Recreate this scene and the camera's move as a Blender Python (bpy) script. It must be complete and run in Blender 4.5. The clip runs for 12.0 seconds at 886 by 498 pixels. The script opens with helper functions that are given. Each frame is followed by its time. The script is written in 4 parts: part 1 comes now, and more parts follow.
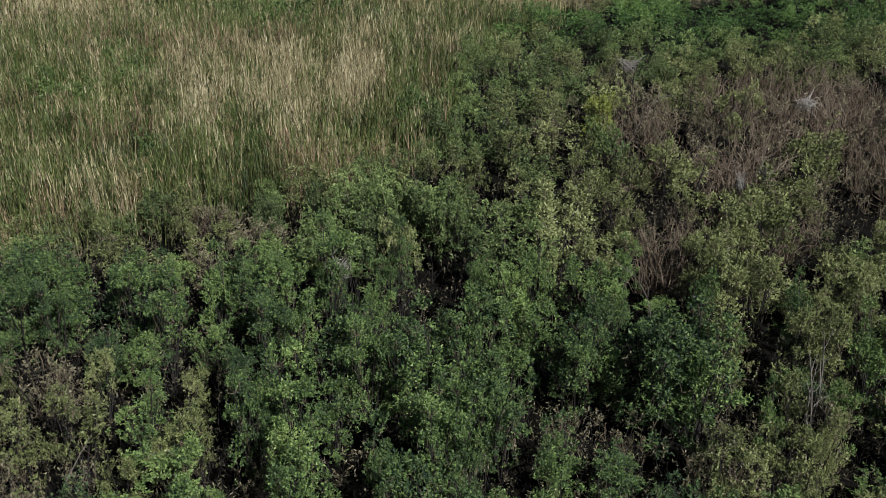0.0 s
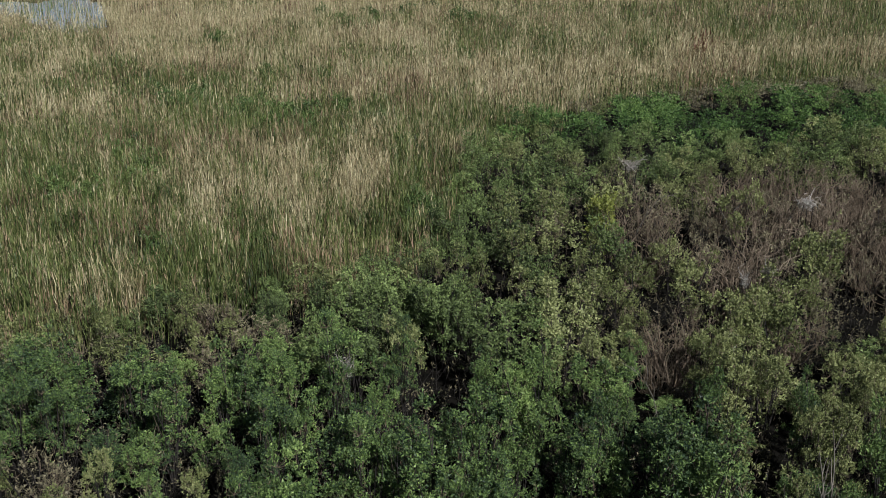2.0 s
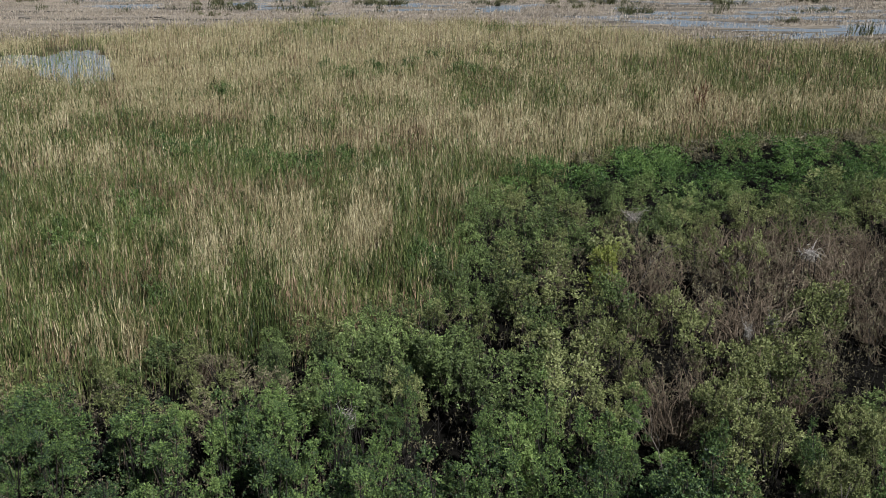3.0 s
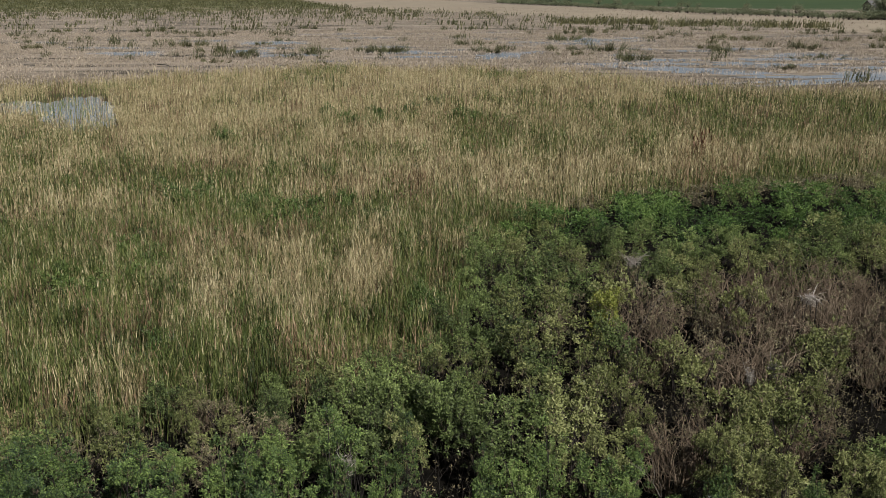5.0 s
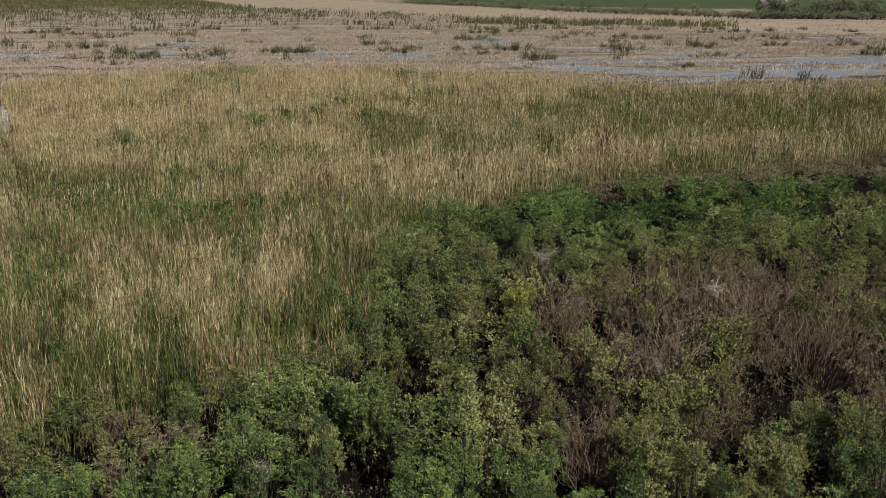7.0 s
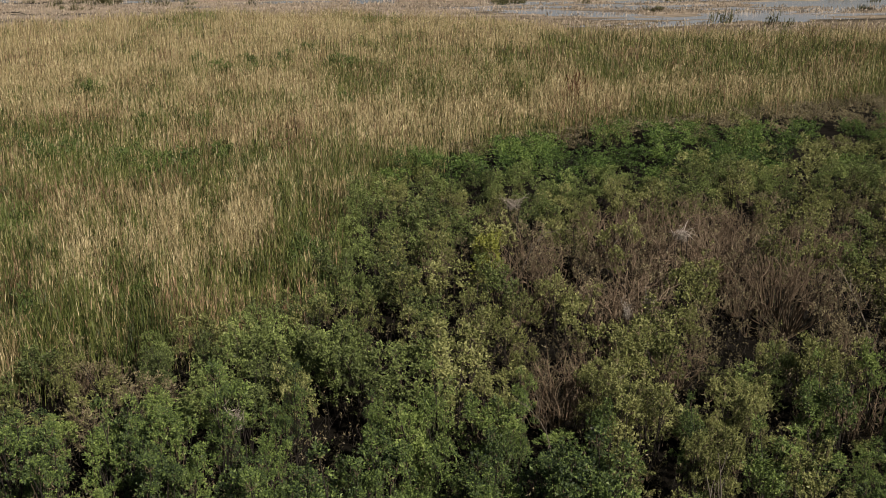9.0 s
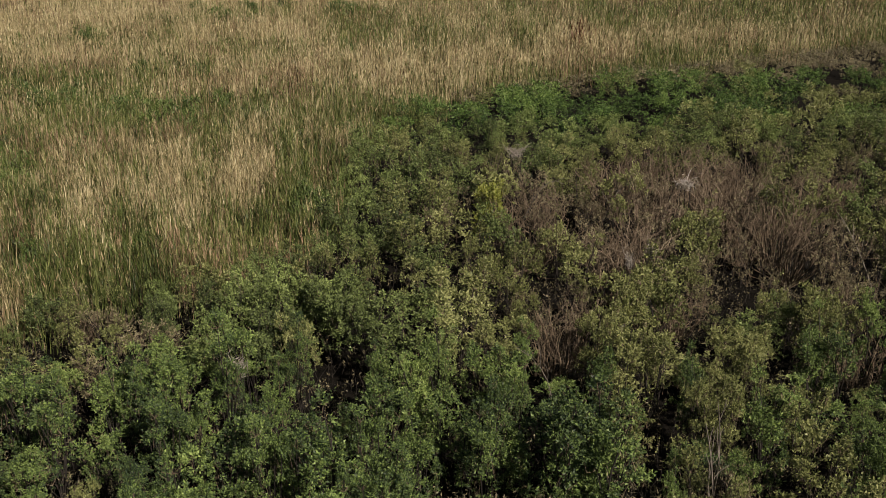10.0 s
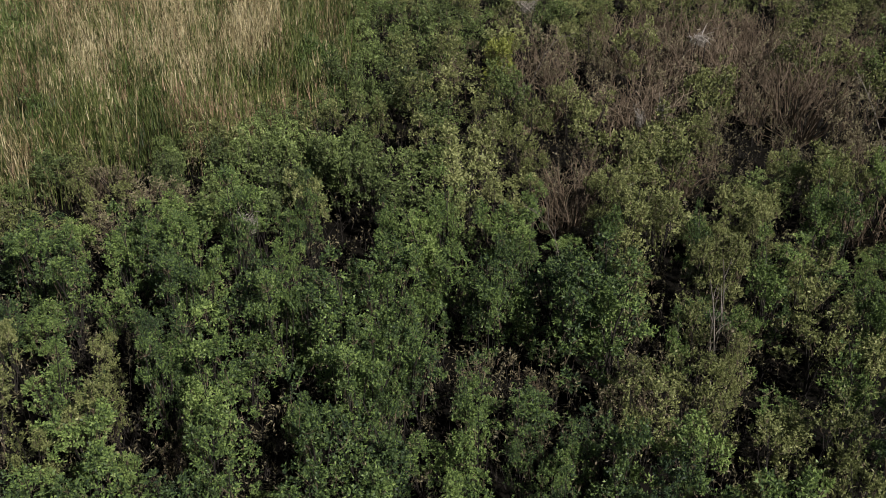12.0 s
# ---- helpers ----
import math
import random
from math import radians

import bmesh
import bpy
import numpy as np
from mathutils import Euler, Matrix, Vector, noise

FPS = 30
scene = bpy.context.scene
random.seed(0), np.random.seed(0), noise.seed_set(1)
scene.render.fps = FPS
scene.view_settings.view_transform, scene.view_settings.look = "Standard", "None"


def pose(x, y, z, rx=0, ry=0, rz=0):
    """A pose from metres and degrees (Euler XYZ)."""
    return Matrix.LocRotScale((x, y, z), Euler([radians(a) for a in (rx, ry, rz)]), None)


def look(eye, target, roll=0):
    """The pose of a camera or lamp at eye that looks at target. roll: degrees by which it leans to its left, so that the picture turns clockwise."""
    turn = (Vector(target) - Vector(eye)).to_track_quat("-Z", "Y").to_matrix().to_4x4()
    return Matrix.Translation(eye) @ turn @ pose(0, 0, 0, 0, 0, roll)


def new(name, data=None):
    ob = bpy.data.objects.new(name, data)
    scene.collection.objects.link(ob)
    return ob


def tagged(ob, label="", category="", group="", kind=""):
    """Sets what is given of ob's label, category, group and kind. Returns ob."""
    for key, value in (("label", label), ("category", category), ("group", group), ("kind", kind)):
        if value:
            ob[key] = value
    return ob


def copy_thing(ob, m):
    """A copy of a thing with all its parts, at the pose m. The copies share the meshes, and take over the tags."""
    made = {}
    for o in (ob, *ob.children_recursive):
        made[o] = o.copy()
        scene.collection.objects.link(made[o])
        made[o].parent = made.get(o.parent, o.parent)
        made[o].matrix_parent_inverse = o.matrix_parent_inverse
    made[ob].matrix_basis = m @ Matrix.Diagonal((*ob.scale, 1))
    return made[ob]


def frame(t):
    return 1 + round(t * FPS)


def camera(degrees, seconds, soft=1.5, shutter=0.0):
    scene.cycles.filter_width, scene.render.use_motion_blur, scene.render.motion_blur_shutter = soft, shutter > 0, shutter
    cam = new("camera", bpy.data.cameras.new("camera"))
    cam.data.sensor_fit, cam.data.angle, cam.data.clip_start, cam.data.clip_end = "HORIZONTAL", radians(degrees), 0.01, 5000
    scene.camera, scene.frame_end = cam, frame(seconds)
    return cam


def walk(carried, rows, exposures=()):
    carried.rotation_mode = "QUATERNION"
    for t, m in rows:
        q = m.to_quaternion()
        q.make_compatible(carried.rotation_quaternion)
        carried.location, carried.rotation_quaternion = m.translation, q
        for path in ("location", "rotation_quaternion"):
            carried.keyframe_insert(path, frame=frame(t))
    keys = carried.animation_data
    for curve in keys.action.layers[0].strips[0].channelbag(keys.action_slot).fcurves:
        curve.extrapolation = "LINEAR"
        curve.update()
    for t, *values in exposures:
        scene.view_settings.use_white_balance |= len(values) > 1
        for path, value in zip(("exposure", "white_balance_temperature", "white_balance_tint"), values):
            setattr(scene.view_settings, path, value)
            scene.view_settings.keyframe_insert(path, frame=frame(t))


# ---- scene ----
cam = camera(49.62, 12.0, soft=0.4)
EYE = (0.0, 0.0, 12.0)
# seconds, yaw to the left, pitch up
ROWS = [
    (0.0, 0.00, -26.71), (0.5, 0.06, -25.45), (1.0, 0.11, -23.84), (1.5, 0.18, -22.48), (2.0, 0.25, -20.84),
    (2.5, 0.32, -19.45), (3.0, 0.42, -17.81), (3.2, 0.46, -17.30), (4.0, 0.58, -15.80), (4.8, 0.66, -15.12), (5.0, 0.44, -15.13),
    (5.5, -0.91, -15.12), (6.0, -2.24, -15.12), (6.5, -3.47, -15.12), (7.0, -5.02, -15.13), (7.2, -5.57, -15.14),
    (7.7, -6.52, -15.15), (8.2, -6.88, -15.60), (8.8, -6.92, -17.32), (9.0, -6.88, -18.29), (9.5, -6.80, -20.92), (10.0, -6.74, -21.32), (10.5, -6.65, -22.46),
    (11.0, -6.56, -25.83), (11.5, -6.46, -29.01), (12.0, -6.18, -29.82),
]
# stops, white balance and tint: the film camera's automatic settings drift
EXPOSURES = [(0.0, 0.41, 5600, 12), (3.0, 0.41, 5620, 11), (5.0, 0.30, 6100, 13), (7.0, 0.29, 6400, 15), (9.0, 0.39, 6950, 17), (9.6, 0.43, 7050, 18),
             (10.5, 0.44, 6600, 17), (11.2, 0.42, 6400, 15), (12.0, 0.38, 6150, 15)]
walk(cam, [(t, pose(*EYE, 90 + pitch, 0, yaw)) for t, yaw, pitch in ROWS], EXPOSURES)

# ---- light ----
SUN_ELEVATION, SUN_AZIMUTH = 44.0, 142.0   # azimuth clockwise from the view's first heading (+y)
world = bpy.data.worlds.new("sky")
scene.world = world
world.use_nodes = True
wn = world.node_tree.nodes
sky = wn.new("ShaderNodeTexSky")
sky.sky_type = "NISHITA"
sky.sun_disc = False
sky.sun_elevation = radians(SUN_ELEVATION)
sky.sun_rotation = radians(SUN_AZIMUTH)
world.node_tree.links.new(sky.outputs[0], wn["Background"].inputs[0])
wn["Background"].inputs[1].default_value = 0.020
sun_data = bpy.data.lights.new("sun", "SUN")
sun_data.energy = 5.0
sun_data.angle = radians(0.5)
sun_data.color = (1.0, 0.93, 0.82)
sun = new("sun", sun_data)
az, el = radians(SUN_AZIMUTH), radians(SUN_ELEVATION)
sun_from = Vector((math.sin(az) * math.cos(el), math.cos(az) * math.cos(el), math.sin(el)))
sun.matrix_world = look(sun_from * 100, (0, 0, 0))

# ---- materials ----


def node_material(name):
    m = bpy.data.materials.new(name)
    m.use_nodes = True
    nt = m.node_tree
    return m, nt, nt.nodes, nt.links, nt.nodes["Principled BSDF"]


def ramp(nodes, stops):
    r = nodes.new("ShaderNodeValToRGB")
    while len(r.color_ramp.elements) < len(stops):
        r.color_ramp.elements.new(0.5)
    for e, (p, c) in zip(r.color_ramp.elements, stops):
        e.position, e.color = p, (*c, 1)
    return r


def value_math(nt, op, a, b):
    n = nt.nodes.new("ShaderNodeMath")
    n.operation = op
    for i, v in enumerate((a, b)):
        if isinstance(v, (int, float)):
            n.inputs[i].default_value = v
        else:
            nt.links.new(v, n.inputs[i])
    return n.outputs[0]


def plant_material(name, stops, rough=0.5, through_light=0.12, patch=6.0, weights=(0.5, 0.25, 0.25), gloss=0.28):
    """Foliage: colour by the single blade, by the plant, and by patches of the ground it grows on."""
    m, nt, nodes, links, bsdf = node_material(name)
    geo, info = nodes.new("ShaderNodeNewGeometry"), nodes.new("ShaderNodeObjectInfo")
    tex = nodes.new("ShaderNodeTexNoise")
    tex.inputs["Scale"].default_value = 1.0 / patch
    tex.inputs["Detail"].default_value = 3
    links.new(geo.outputs["Position"], tex.inputs["Vector"])
    spread = value_math(nt, "MULTIPLY_ADD", tex.outputs[0], 2.2)
    spread.node.inputs[2].default_value = -0.6
    v = value_math(nt, "MULTIPLY", geo.outputs["Random Per Island"], weights[0])
    v = value_math(nt, "ADD", v, value_math(nt, "MULTIPLY", info.outputs["Random"], weights[1]))
    v = value_math(nt, "ADD", v, value_math(nt, "MULTIPLY", spread, weights[2]))
    col = ramp(nodes, stops)
    links.new(v, col.inputs[0])
    links.new(col.outputs[0], bsdf.inputs["Base Color"])
    bsdf.inputs["Roughness"].default_value = rough
    bsdf.inputs["Specular IOR Level"].default_value = gloss
    tr = nodes.new("ShaderNodeBsdfTranslucent")
    links.new(col.outputs[0], tr.inputs[0])
    mix = nodes.new("ShaderNodeMixShader")
    mix.inputs[0].default_value = through_light
    links.new(bsdf.outputs[0], mix.inputs[1])
    links.new(tr.outputs[0], mix.inputs[2])
    links.new(mix.outputs[0], nodes["Material Output"].inputs[0])
    return m


def surface_material(name, stops, scale=1.0, rough=0.85, fine=14.0, bump=0.4, gloss=0.3, metal=0.0):
    """Ground, bark and boards: a broad and a fine noise mixed, with relief."""
    m, nt, nodes, links, bsdf = node_material(name)
    geo = nodes.new("ShaderNodeNewGeometry")
    broad, small = nodes.new("ShaderNodeTexNoise"), nodes.new("ShaderNodeTexNoise")
    broad.inputs["Scale"].default_value, small.inputs["Scale"].default_value = scale, scale * fine
    broad.inputs["Detail"].default_value = small.inputs["Detail"].default_value = 5
    for n in (broad, small):
        links.new(geo.outputs["Position"], n.inputs["Vector"])
    v = value_math(nt, "ADD", value_math(nt, "MULTIPLY", broad.outputs[0], 0.6), value_math(nt, "MULTIPLY", small.outputs[0], 0.4))
    col = ramp(nodes, stops)
    links.new(v, col.inputs[0])
    links.new(col.outputs[0], bsdf.inputs["Base Color"])
    bsdf.inputs["Roughness"].default_value = rough
    bsdf.inputs["Specular IOR Level"].default_value = gloss
    bsdf.inputs["Metallic"].default_value = metal
    b = nodes.new("ShaderNodeBump")
    b.inputs["Strength"].default_value = bump
    b.inputs["Distance"].default_value = 0.05
    links.new(small.outputs[0], b.inputs["Height"])
    links.new(b.outputs[0], bsdf.inputs["Normal"])
    return m


def water_material():
    m, nt, nodes, links, bsdf = node_material("marsh water")
    tex, geo, b = nodes.new("ShaderNodeTexNoise"), nodes.new("ShaderNodeNewGeometry"), nodes.new("ShaderNodeBump")
    tex.inputs["Scale"].default_value = 2.5
    tex.inputs["Detail"].default_value = 4
    links.new(geo.outputs["Position"], tex.inputs["Vector"])
    links.new(tex.outputs[0], b.inputs["Height"])
    b.inputs["Strength"].default_value = 0.25
    b.inputs["Distance"].default_value = 0.05
    links.new(b.outputs[0], bsdf.inputs["Normal"])
    # pale grey-blue paints in the bright sky reflection that the dim sky lacks
    bsdf.inputs["Base Color"].default_value = (0.29, 0.32, 0.36, 1)
    bsdf.inputs["Roughness"].default_value = 0.12
    return m


LEAF = plant_material("willow leaf", [(0.2, (0.021, 0.038, 0.023)), (0.45, (0.064, 0.101, 0.038)), (0.68, (0.148, 0.217, 0.060)), (0.97, (0.284, 0.370, 0.119))], weights=(0.46, 0.26, 0.36), patch=1.2, rough=0.48, through_light=0.18, gloss=0.2)
LEAF_GREY = plant_material("grey willow leaf", [(0.2, (0.034, 0.047, 0.022)), (0.45, (0.089, 0.119, 0.044)), (0.68, (0.160, 0.213, 0.069)), (0.95, (0.289, 0.370, 0.124))], weights=(0.46, 0.26, 0.36), patch=1.2, rough=0.48, through_light=0.18, gloss=0.2)
LEAF_DEEP = plant_material("deep green willow leaf", [(0.2, (0.016, 0.034, 0.012)), (0.45, (0.048, 0.091, 0.024)), (0.68, (0.104, 0.175, 0.043)), (0.95, (0.229, 0.318, 0.095))], weights=(0.46, 0.26, 0.36), patch=1.2, rough=0.48, through_light=0.18, gloss=0.2)
LEAF_OLIVE = plant_material("olive leaf", [(0.2, (0.039, 0.046, 0.021)), (0.45, (0.114, 0.132, 0.046)), (0.68, (0.205, 0.227, 0.083)), (0.95, (0.351, 0.373, 0.164))], weights=(0.46, 0.26, 0.36), patch=1.2, rough=0.48, through_light=0.18, gloss=0.2)
HERB = plant_material("green herb leaf", [(0.1, (0.030, 0.050, 0.014)), (0.6, (0.080, 0.126, 0.034)), (1.0, (0.18, 0.22, 0.07))])
LEAF_YELLOW = plant_material("yellowing leaf", [(0.1, (0.095, 0.116, 0.022)), (0.6, (0.181, 0.209, 0.041)), (1.0, (0.286, 0.291, 0.072))])
LEAF_BROWN = plant_material("browned leaf", [(0.15, (0.049, 0.045, 0.027)), (0.5, (0.157, 0.138, 0.080)), (0.8, (0.260, 0.232, 0.136)), (1.0, (0.411, 0.346, 0.234))], patch=1.3)
REED_DRY = plant_material("dry reed", [(0.15, (0.129, 0.103, 0.048)), (0.4, (0.287, 0.239, 0.119)), (0.7, (0.461, 0.404, 0.232)), (0.95, (0.635, 0.566, 0.359))], rough=0.6, patch=1.6, weights=(0.5, 0.0, 0.55))
REED_BROWN = plant_material("rusty dead reed", [(0.15, (0.067, 0.042, 0.023)), (0.45, (0.168, 0.111, 0.064)), (0.7, (0.302, 0.212, 0.127)), (0.95, (0.470, 0.350, 0.223))], rough=0.6, patch=1.6, weights=(0.5, 0.0, 0.55))
REED_GREEN = plant_material("green reed", [(0.15, (0.019, 0.030, 0.009)), (0.4, (0.056, 0.082, 0.020)), (0.65, (0.118, 0.145, 0.042)), (0.95, (0.260, 0.265, 0.100))], rough=0.5, patch=1.6, weights=(0.5, 0.0, 0.55))
RUSH = plant_material("bulrush", [(0.1, (0.034, 0.040, 0.016)), (0.6, (0.095, 0.098, 0.042)), (1.0, (0.24, 0.21, 0.11))], patch=30.0)
SEDGE = plant_material("dry sedge", [(0.1, (0.16, 0.130, 0.100)), (0.5, (0.30, 0.255, 0.195)), (1.0, (0.44, 0.385, 0.305))], patch=12.0, rough=0.7)
RUSSET = plant_material("russet dock", [(0.1, (0.085, 0.036, 0.02)), (0.6, (0.15, 0.072, 0.04)), (1.0, (0.24, 0.14, 0.085))])
FAR_LEAF = plant_material("bank tree leaf", [(0.1, (0.059, 0.073, 0.039)), (0.6, (0.142, 0.162, 0.091)), (1.0, (0.270, 0.270, 0.169))], patch=40.0)
BARK = surface_material("willow bark", [(0.3, (0.012, 0.010, 0.008)), (0.7, (0.036, 0.031, 0.026))], scale=6.0)
TWIG = plant_material("dead grey twig", [(0.1, (0.056, 0.042, 0.029)), (0.6, (0.160, 0.123, 0.084)), (0.9, (0.303, 0.246, 0.180)), (1.0, (0.475, 0.427, 0.326))], rough=0.8, through_light=0.0, gloss=0.2)
PALE_BARK = plant_material("weathered bare branch", [(0.1, (0.09, 0.078, 0.062)), (0.7, (0.19, 0.17, 0.145)), (1.0, (0.36, 0.335, 0.30))], rough=0.8, through_light=0.0, gloss=0.2)
STICK = plant_material("whitened nest stick", [(0.1, (0.13, 0.115, 0.095)), (0.6, (0.31, 0.285, 0.25)), (1.0, (0.62, 0.59, 0.54))], rough=0.8, through_light=0.0, gloss=0.2)
WATER = water_material()
ROOF = surface_material("pale barn roof", [(0.3, (0.34, 0.35, 0.37)), (0.7, (0.48, 0.49, 0.50))], scale=0.6, rough=0.5)
BOARD = surface_material("weathered barn board", [(0.3, (0.06, 0.06, 0.065)), (0.7, (0.13, 0.125, 0.12))], scale=1.5)
TAN_FIELD = surface_material("dry meadow", [(0.3, (0.183, 0.156, 0.115)), (0.5, (0.250, 0.215, 0.161)), (0.7, (0.323, 0.281, 0.210))], scale=0.05, fine=30, gloss=0.1)
RUSH_FIELD = surface_material("far rush beds", [(0.35, (0.055, 0.062, 0.028)), (0.5, (0.10, 0.105, 0.048)), (0.62, (0.20, 0.175, 0.10))], scale=0.03, fine=25, gloss=0.1)
GREEN_FIELD = surface_material("green field", [(0.3, (0.035, 0.058, 0.026)), (0.7, (0.06, 0.085, 0.04))], scale=0.02, fine=40, gloss=0.1)


def ground_material():
    """Mud blackened to paint in the shade under the shrubs, brown litter under the reeds, pinkish silt out in the open
    marsh.
    """
    m, nt, nodes, links, bsdf = node_material("marsh ground")
    geo, sep = nodes.new("ShaderNodeNewGeometry"), nodes.new("ShaderNodeSeparateXYZ")
    links.new(geo.outputs["Position"], sep.inputs[0])
    broad, small = nodes.new("ShaderNodeTexNoise"), nodes.new("ShaderNodeTexNoise")
    stretch = nodes.new("ShaderNodeMapping")
    stretch.inputs["Scale"].default_value = (0.22, 1.0, 1.0)
    links.new(geo.outputs["Position"], stretch.inputs[0])
    broad.inputs["Scale"].default_value, small.inputs["Scale"].default_value = 0.16, 2.2
    broad.inputs["Detail"].default_value = small.inputs["Detail"].default_value = 6
    links.new(stretch.outputs[0], broad.inputs["Vector"])
    links.new(stretch.outputs[0], small.inputs["Vector"])
    v = value_math(nt, "ADD", value_math(nt, "MULTIPLY", broad.outputs[0], 0.55), value_math(nt, "MULTIPLY", small.outputs[0], 0.45))
    # darker than real mud: the shade of the thicket gaps is in this colour
    mud_shade = ramp(nodes, [(0.3, (0.003, 0.003, 0.0025)), (0.7, (0.009, 0.008, 0.006))])
    litter = ramp(nodes, [(0.3, (0.03, 0.026, 0.015)), (0.7, (0.10, 0.082, 0.048))])
    silt = ramp(nodes, [(0.40, (0.040, 0.037, 0.032)), (0.47, (0.168, 0.146, 0.116)), (0.62, (0.33, 0.285, 0.225))])
    for r in (mud_shade, litter, silt):
        links.new(v, r.inputs[0])

    def step(a, b):
        s = nodes.new("ShaderNodeMapRange")
        s.inputs["From Min"].default_value, s.inputs["From Max"].default_value = a, b
        links.new(sep.outputs["Y"], s.inputs["Value"])
        return s.outputs[0]

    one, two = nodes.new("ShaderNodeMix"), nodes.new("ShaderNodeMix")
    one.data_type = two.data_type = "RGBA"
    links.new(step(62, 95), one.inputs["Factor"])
    links.new(mud_shade.outputs[0], one.inputs["A"])
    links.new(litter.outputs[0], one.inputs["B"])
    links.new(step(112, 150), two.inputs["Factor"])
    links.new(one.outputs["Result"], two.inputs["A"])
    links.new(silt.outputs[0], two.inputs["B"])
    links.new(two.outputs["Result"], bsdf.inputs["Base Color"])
    bsdf.inputs["Roughness"].default_value = 0.9
    bsdf.inputs["Specular IOR Level"].default_value = 0.05
    b = nodes.new("ShaderNodeBump")
    b.inputs["Strength"].default_value, b.inputs["Distance"].default_value = 0.8, 0.2
    links.new(small.outputs[0], b.inputs["Height"])
    links.new(b.outputs[0], bsdf.inputs["Normal"])
    return m


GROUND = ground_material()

# ---- mesh building ----
rng = np.random.default_rng(7)


def mesh(name, verts, faces, material):
    """A mesh from arrays of corners and of faces that all have the same number of corners."""
    verts, faces = np.asarray(verts, np.float32), np.asarray(faces, np.int32)
    me = bpy.data.meshes.new(name)
    k = faces.shape[1]
    me.vertices.add(len(verts))
    me.vertices.foreach_set("co", verts.ravel())
    me.loops.add(faces.size)
    me.loops.foreach_set("vertex_index", faces.ravel())
    me.polygons.add(len(faces))
    me.polygons.foreach_set("loop_start", np.arange(0, faces.size, k, dtype=np.int32))
    me.update(calc_edges=True)
    me.materials.append(material)
    return me


def part(name, data, parent, label=""):
    ob = new(name, data)
    ob.parent = parent
    if label:
        tagged(ob, label)
    return ob


def unit(v):
    return v / np.maximum(np.linalg.norm(v, axis=-1, keepdims=True), 1e-9)


def across(d):
    """Two directions square to each of the directions d."""
    helper = np.where(np.abs(d[:, 2:3]) < 0.9, [[0.0, 0.0, 1.0]], [[1.0, 0.0, 0.0]])
    a = unit(np.cross(d, helper))
    return a, np.cross(d, a)


def leaves(base, along, length, width):
    """Narrow pointed leaves, one three-cornered face each."""
    n = len(base)
    a, b = across(along)
    spin = rng.uniform(0, 2 * np.pi, (n, 1))
    side, up = a * np.cos(spin) + b * np.sin(spin), b * np.cos(spin) - a * np.sin(spin)
    length, width = np.broadcast_to(length, n)[:, None], np.broadcast_to(width, n)[:, None]
    belly = base + along * length * 0.42 + side * width
    tip = base + along * length + side * width * 0.35 - up * length * 0.12
    return np.stack([base, belly, tip], 1).reshape(-1, 3), np.arange(3 * n, dtype=np.int32).reshape(-1, 3)


def tubes(paths, radii, sides=3, joined=False):
    """Tapered tubes along paths (n, points, 3) with radii (n, points); joined: all grow from one foot."""
    n, k, _ = paths.shape
    d = unit(np.gradient(paths, axis=1)).reshape(-1, 3)
    a, b = across(d)
    ang = np.arange(sides) * 2 * np.pi / sides
    ring = a[:, None] * np.cos(ang)[None, :, None] + b[:, None] * np.sin(ang)[None, :, None]
    v = paths.reshape(-1, 1, 3) + ring * radii.reshape(-1, 1, 1)
    idx = np.arange(n * k * sides).reshape(n, k, sides)
    if joined:
        idx[:, 0] = idx[0, 0]
    nxt = np.roll(idx, -1, axis=2)
    f = np.stack([idx[:, :-1], nxt[:, :-1], nxt[:, 1:], idx[:, 1:]], -1).reshape(-1, 4)
    return v.reshape(-1, 3), f


def bend(start, end, sag, points=5):
    """Curved paths from start to end that bow by the vectors sag."""
    t = np.linspace(0, 1, points)[None, :, None]
    return start[:, None] * (1 - t) + end[:, None] * t + sag[:, None] * (t * (1 - t) * 4)


def ball(n, low=-1.0):
    """Directions spread over the sphere above the height low."""
    z, a = rng.uniform(low, 1, n), rng.uniform(0, 2 * np.pi, n)
    r = np.sqrt(1 - z * z)
    return np.stack([r * np.cos(a), r * np.sin(a), z], 1)


# ---- the kinds of shrub ----


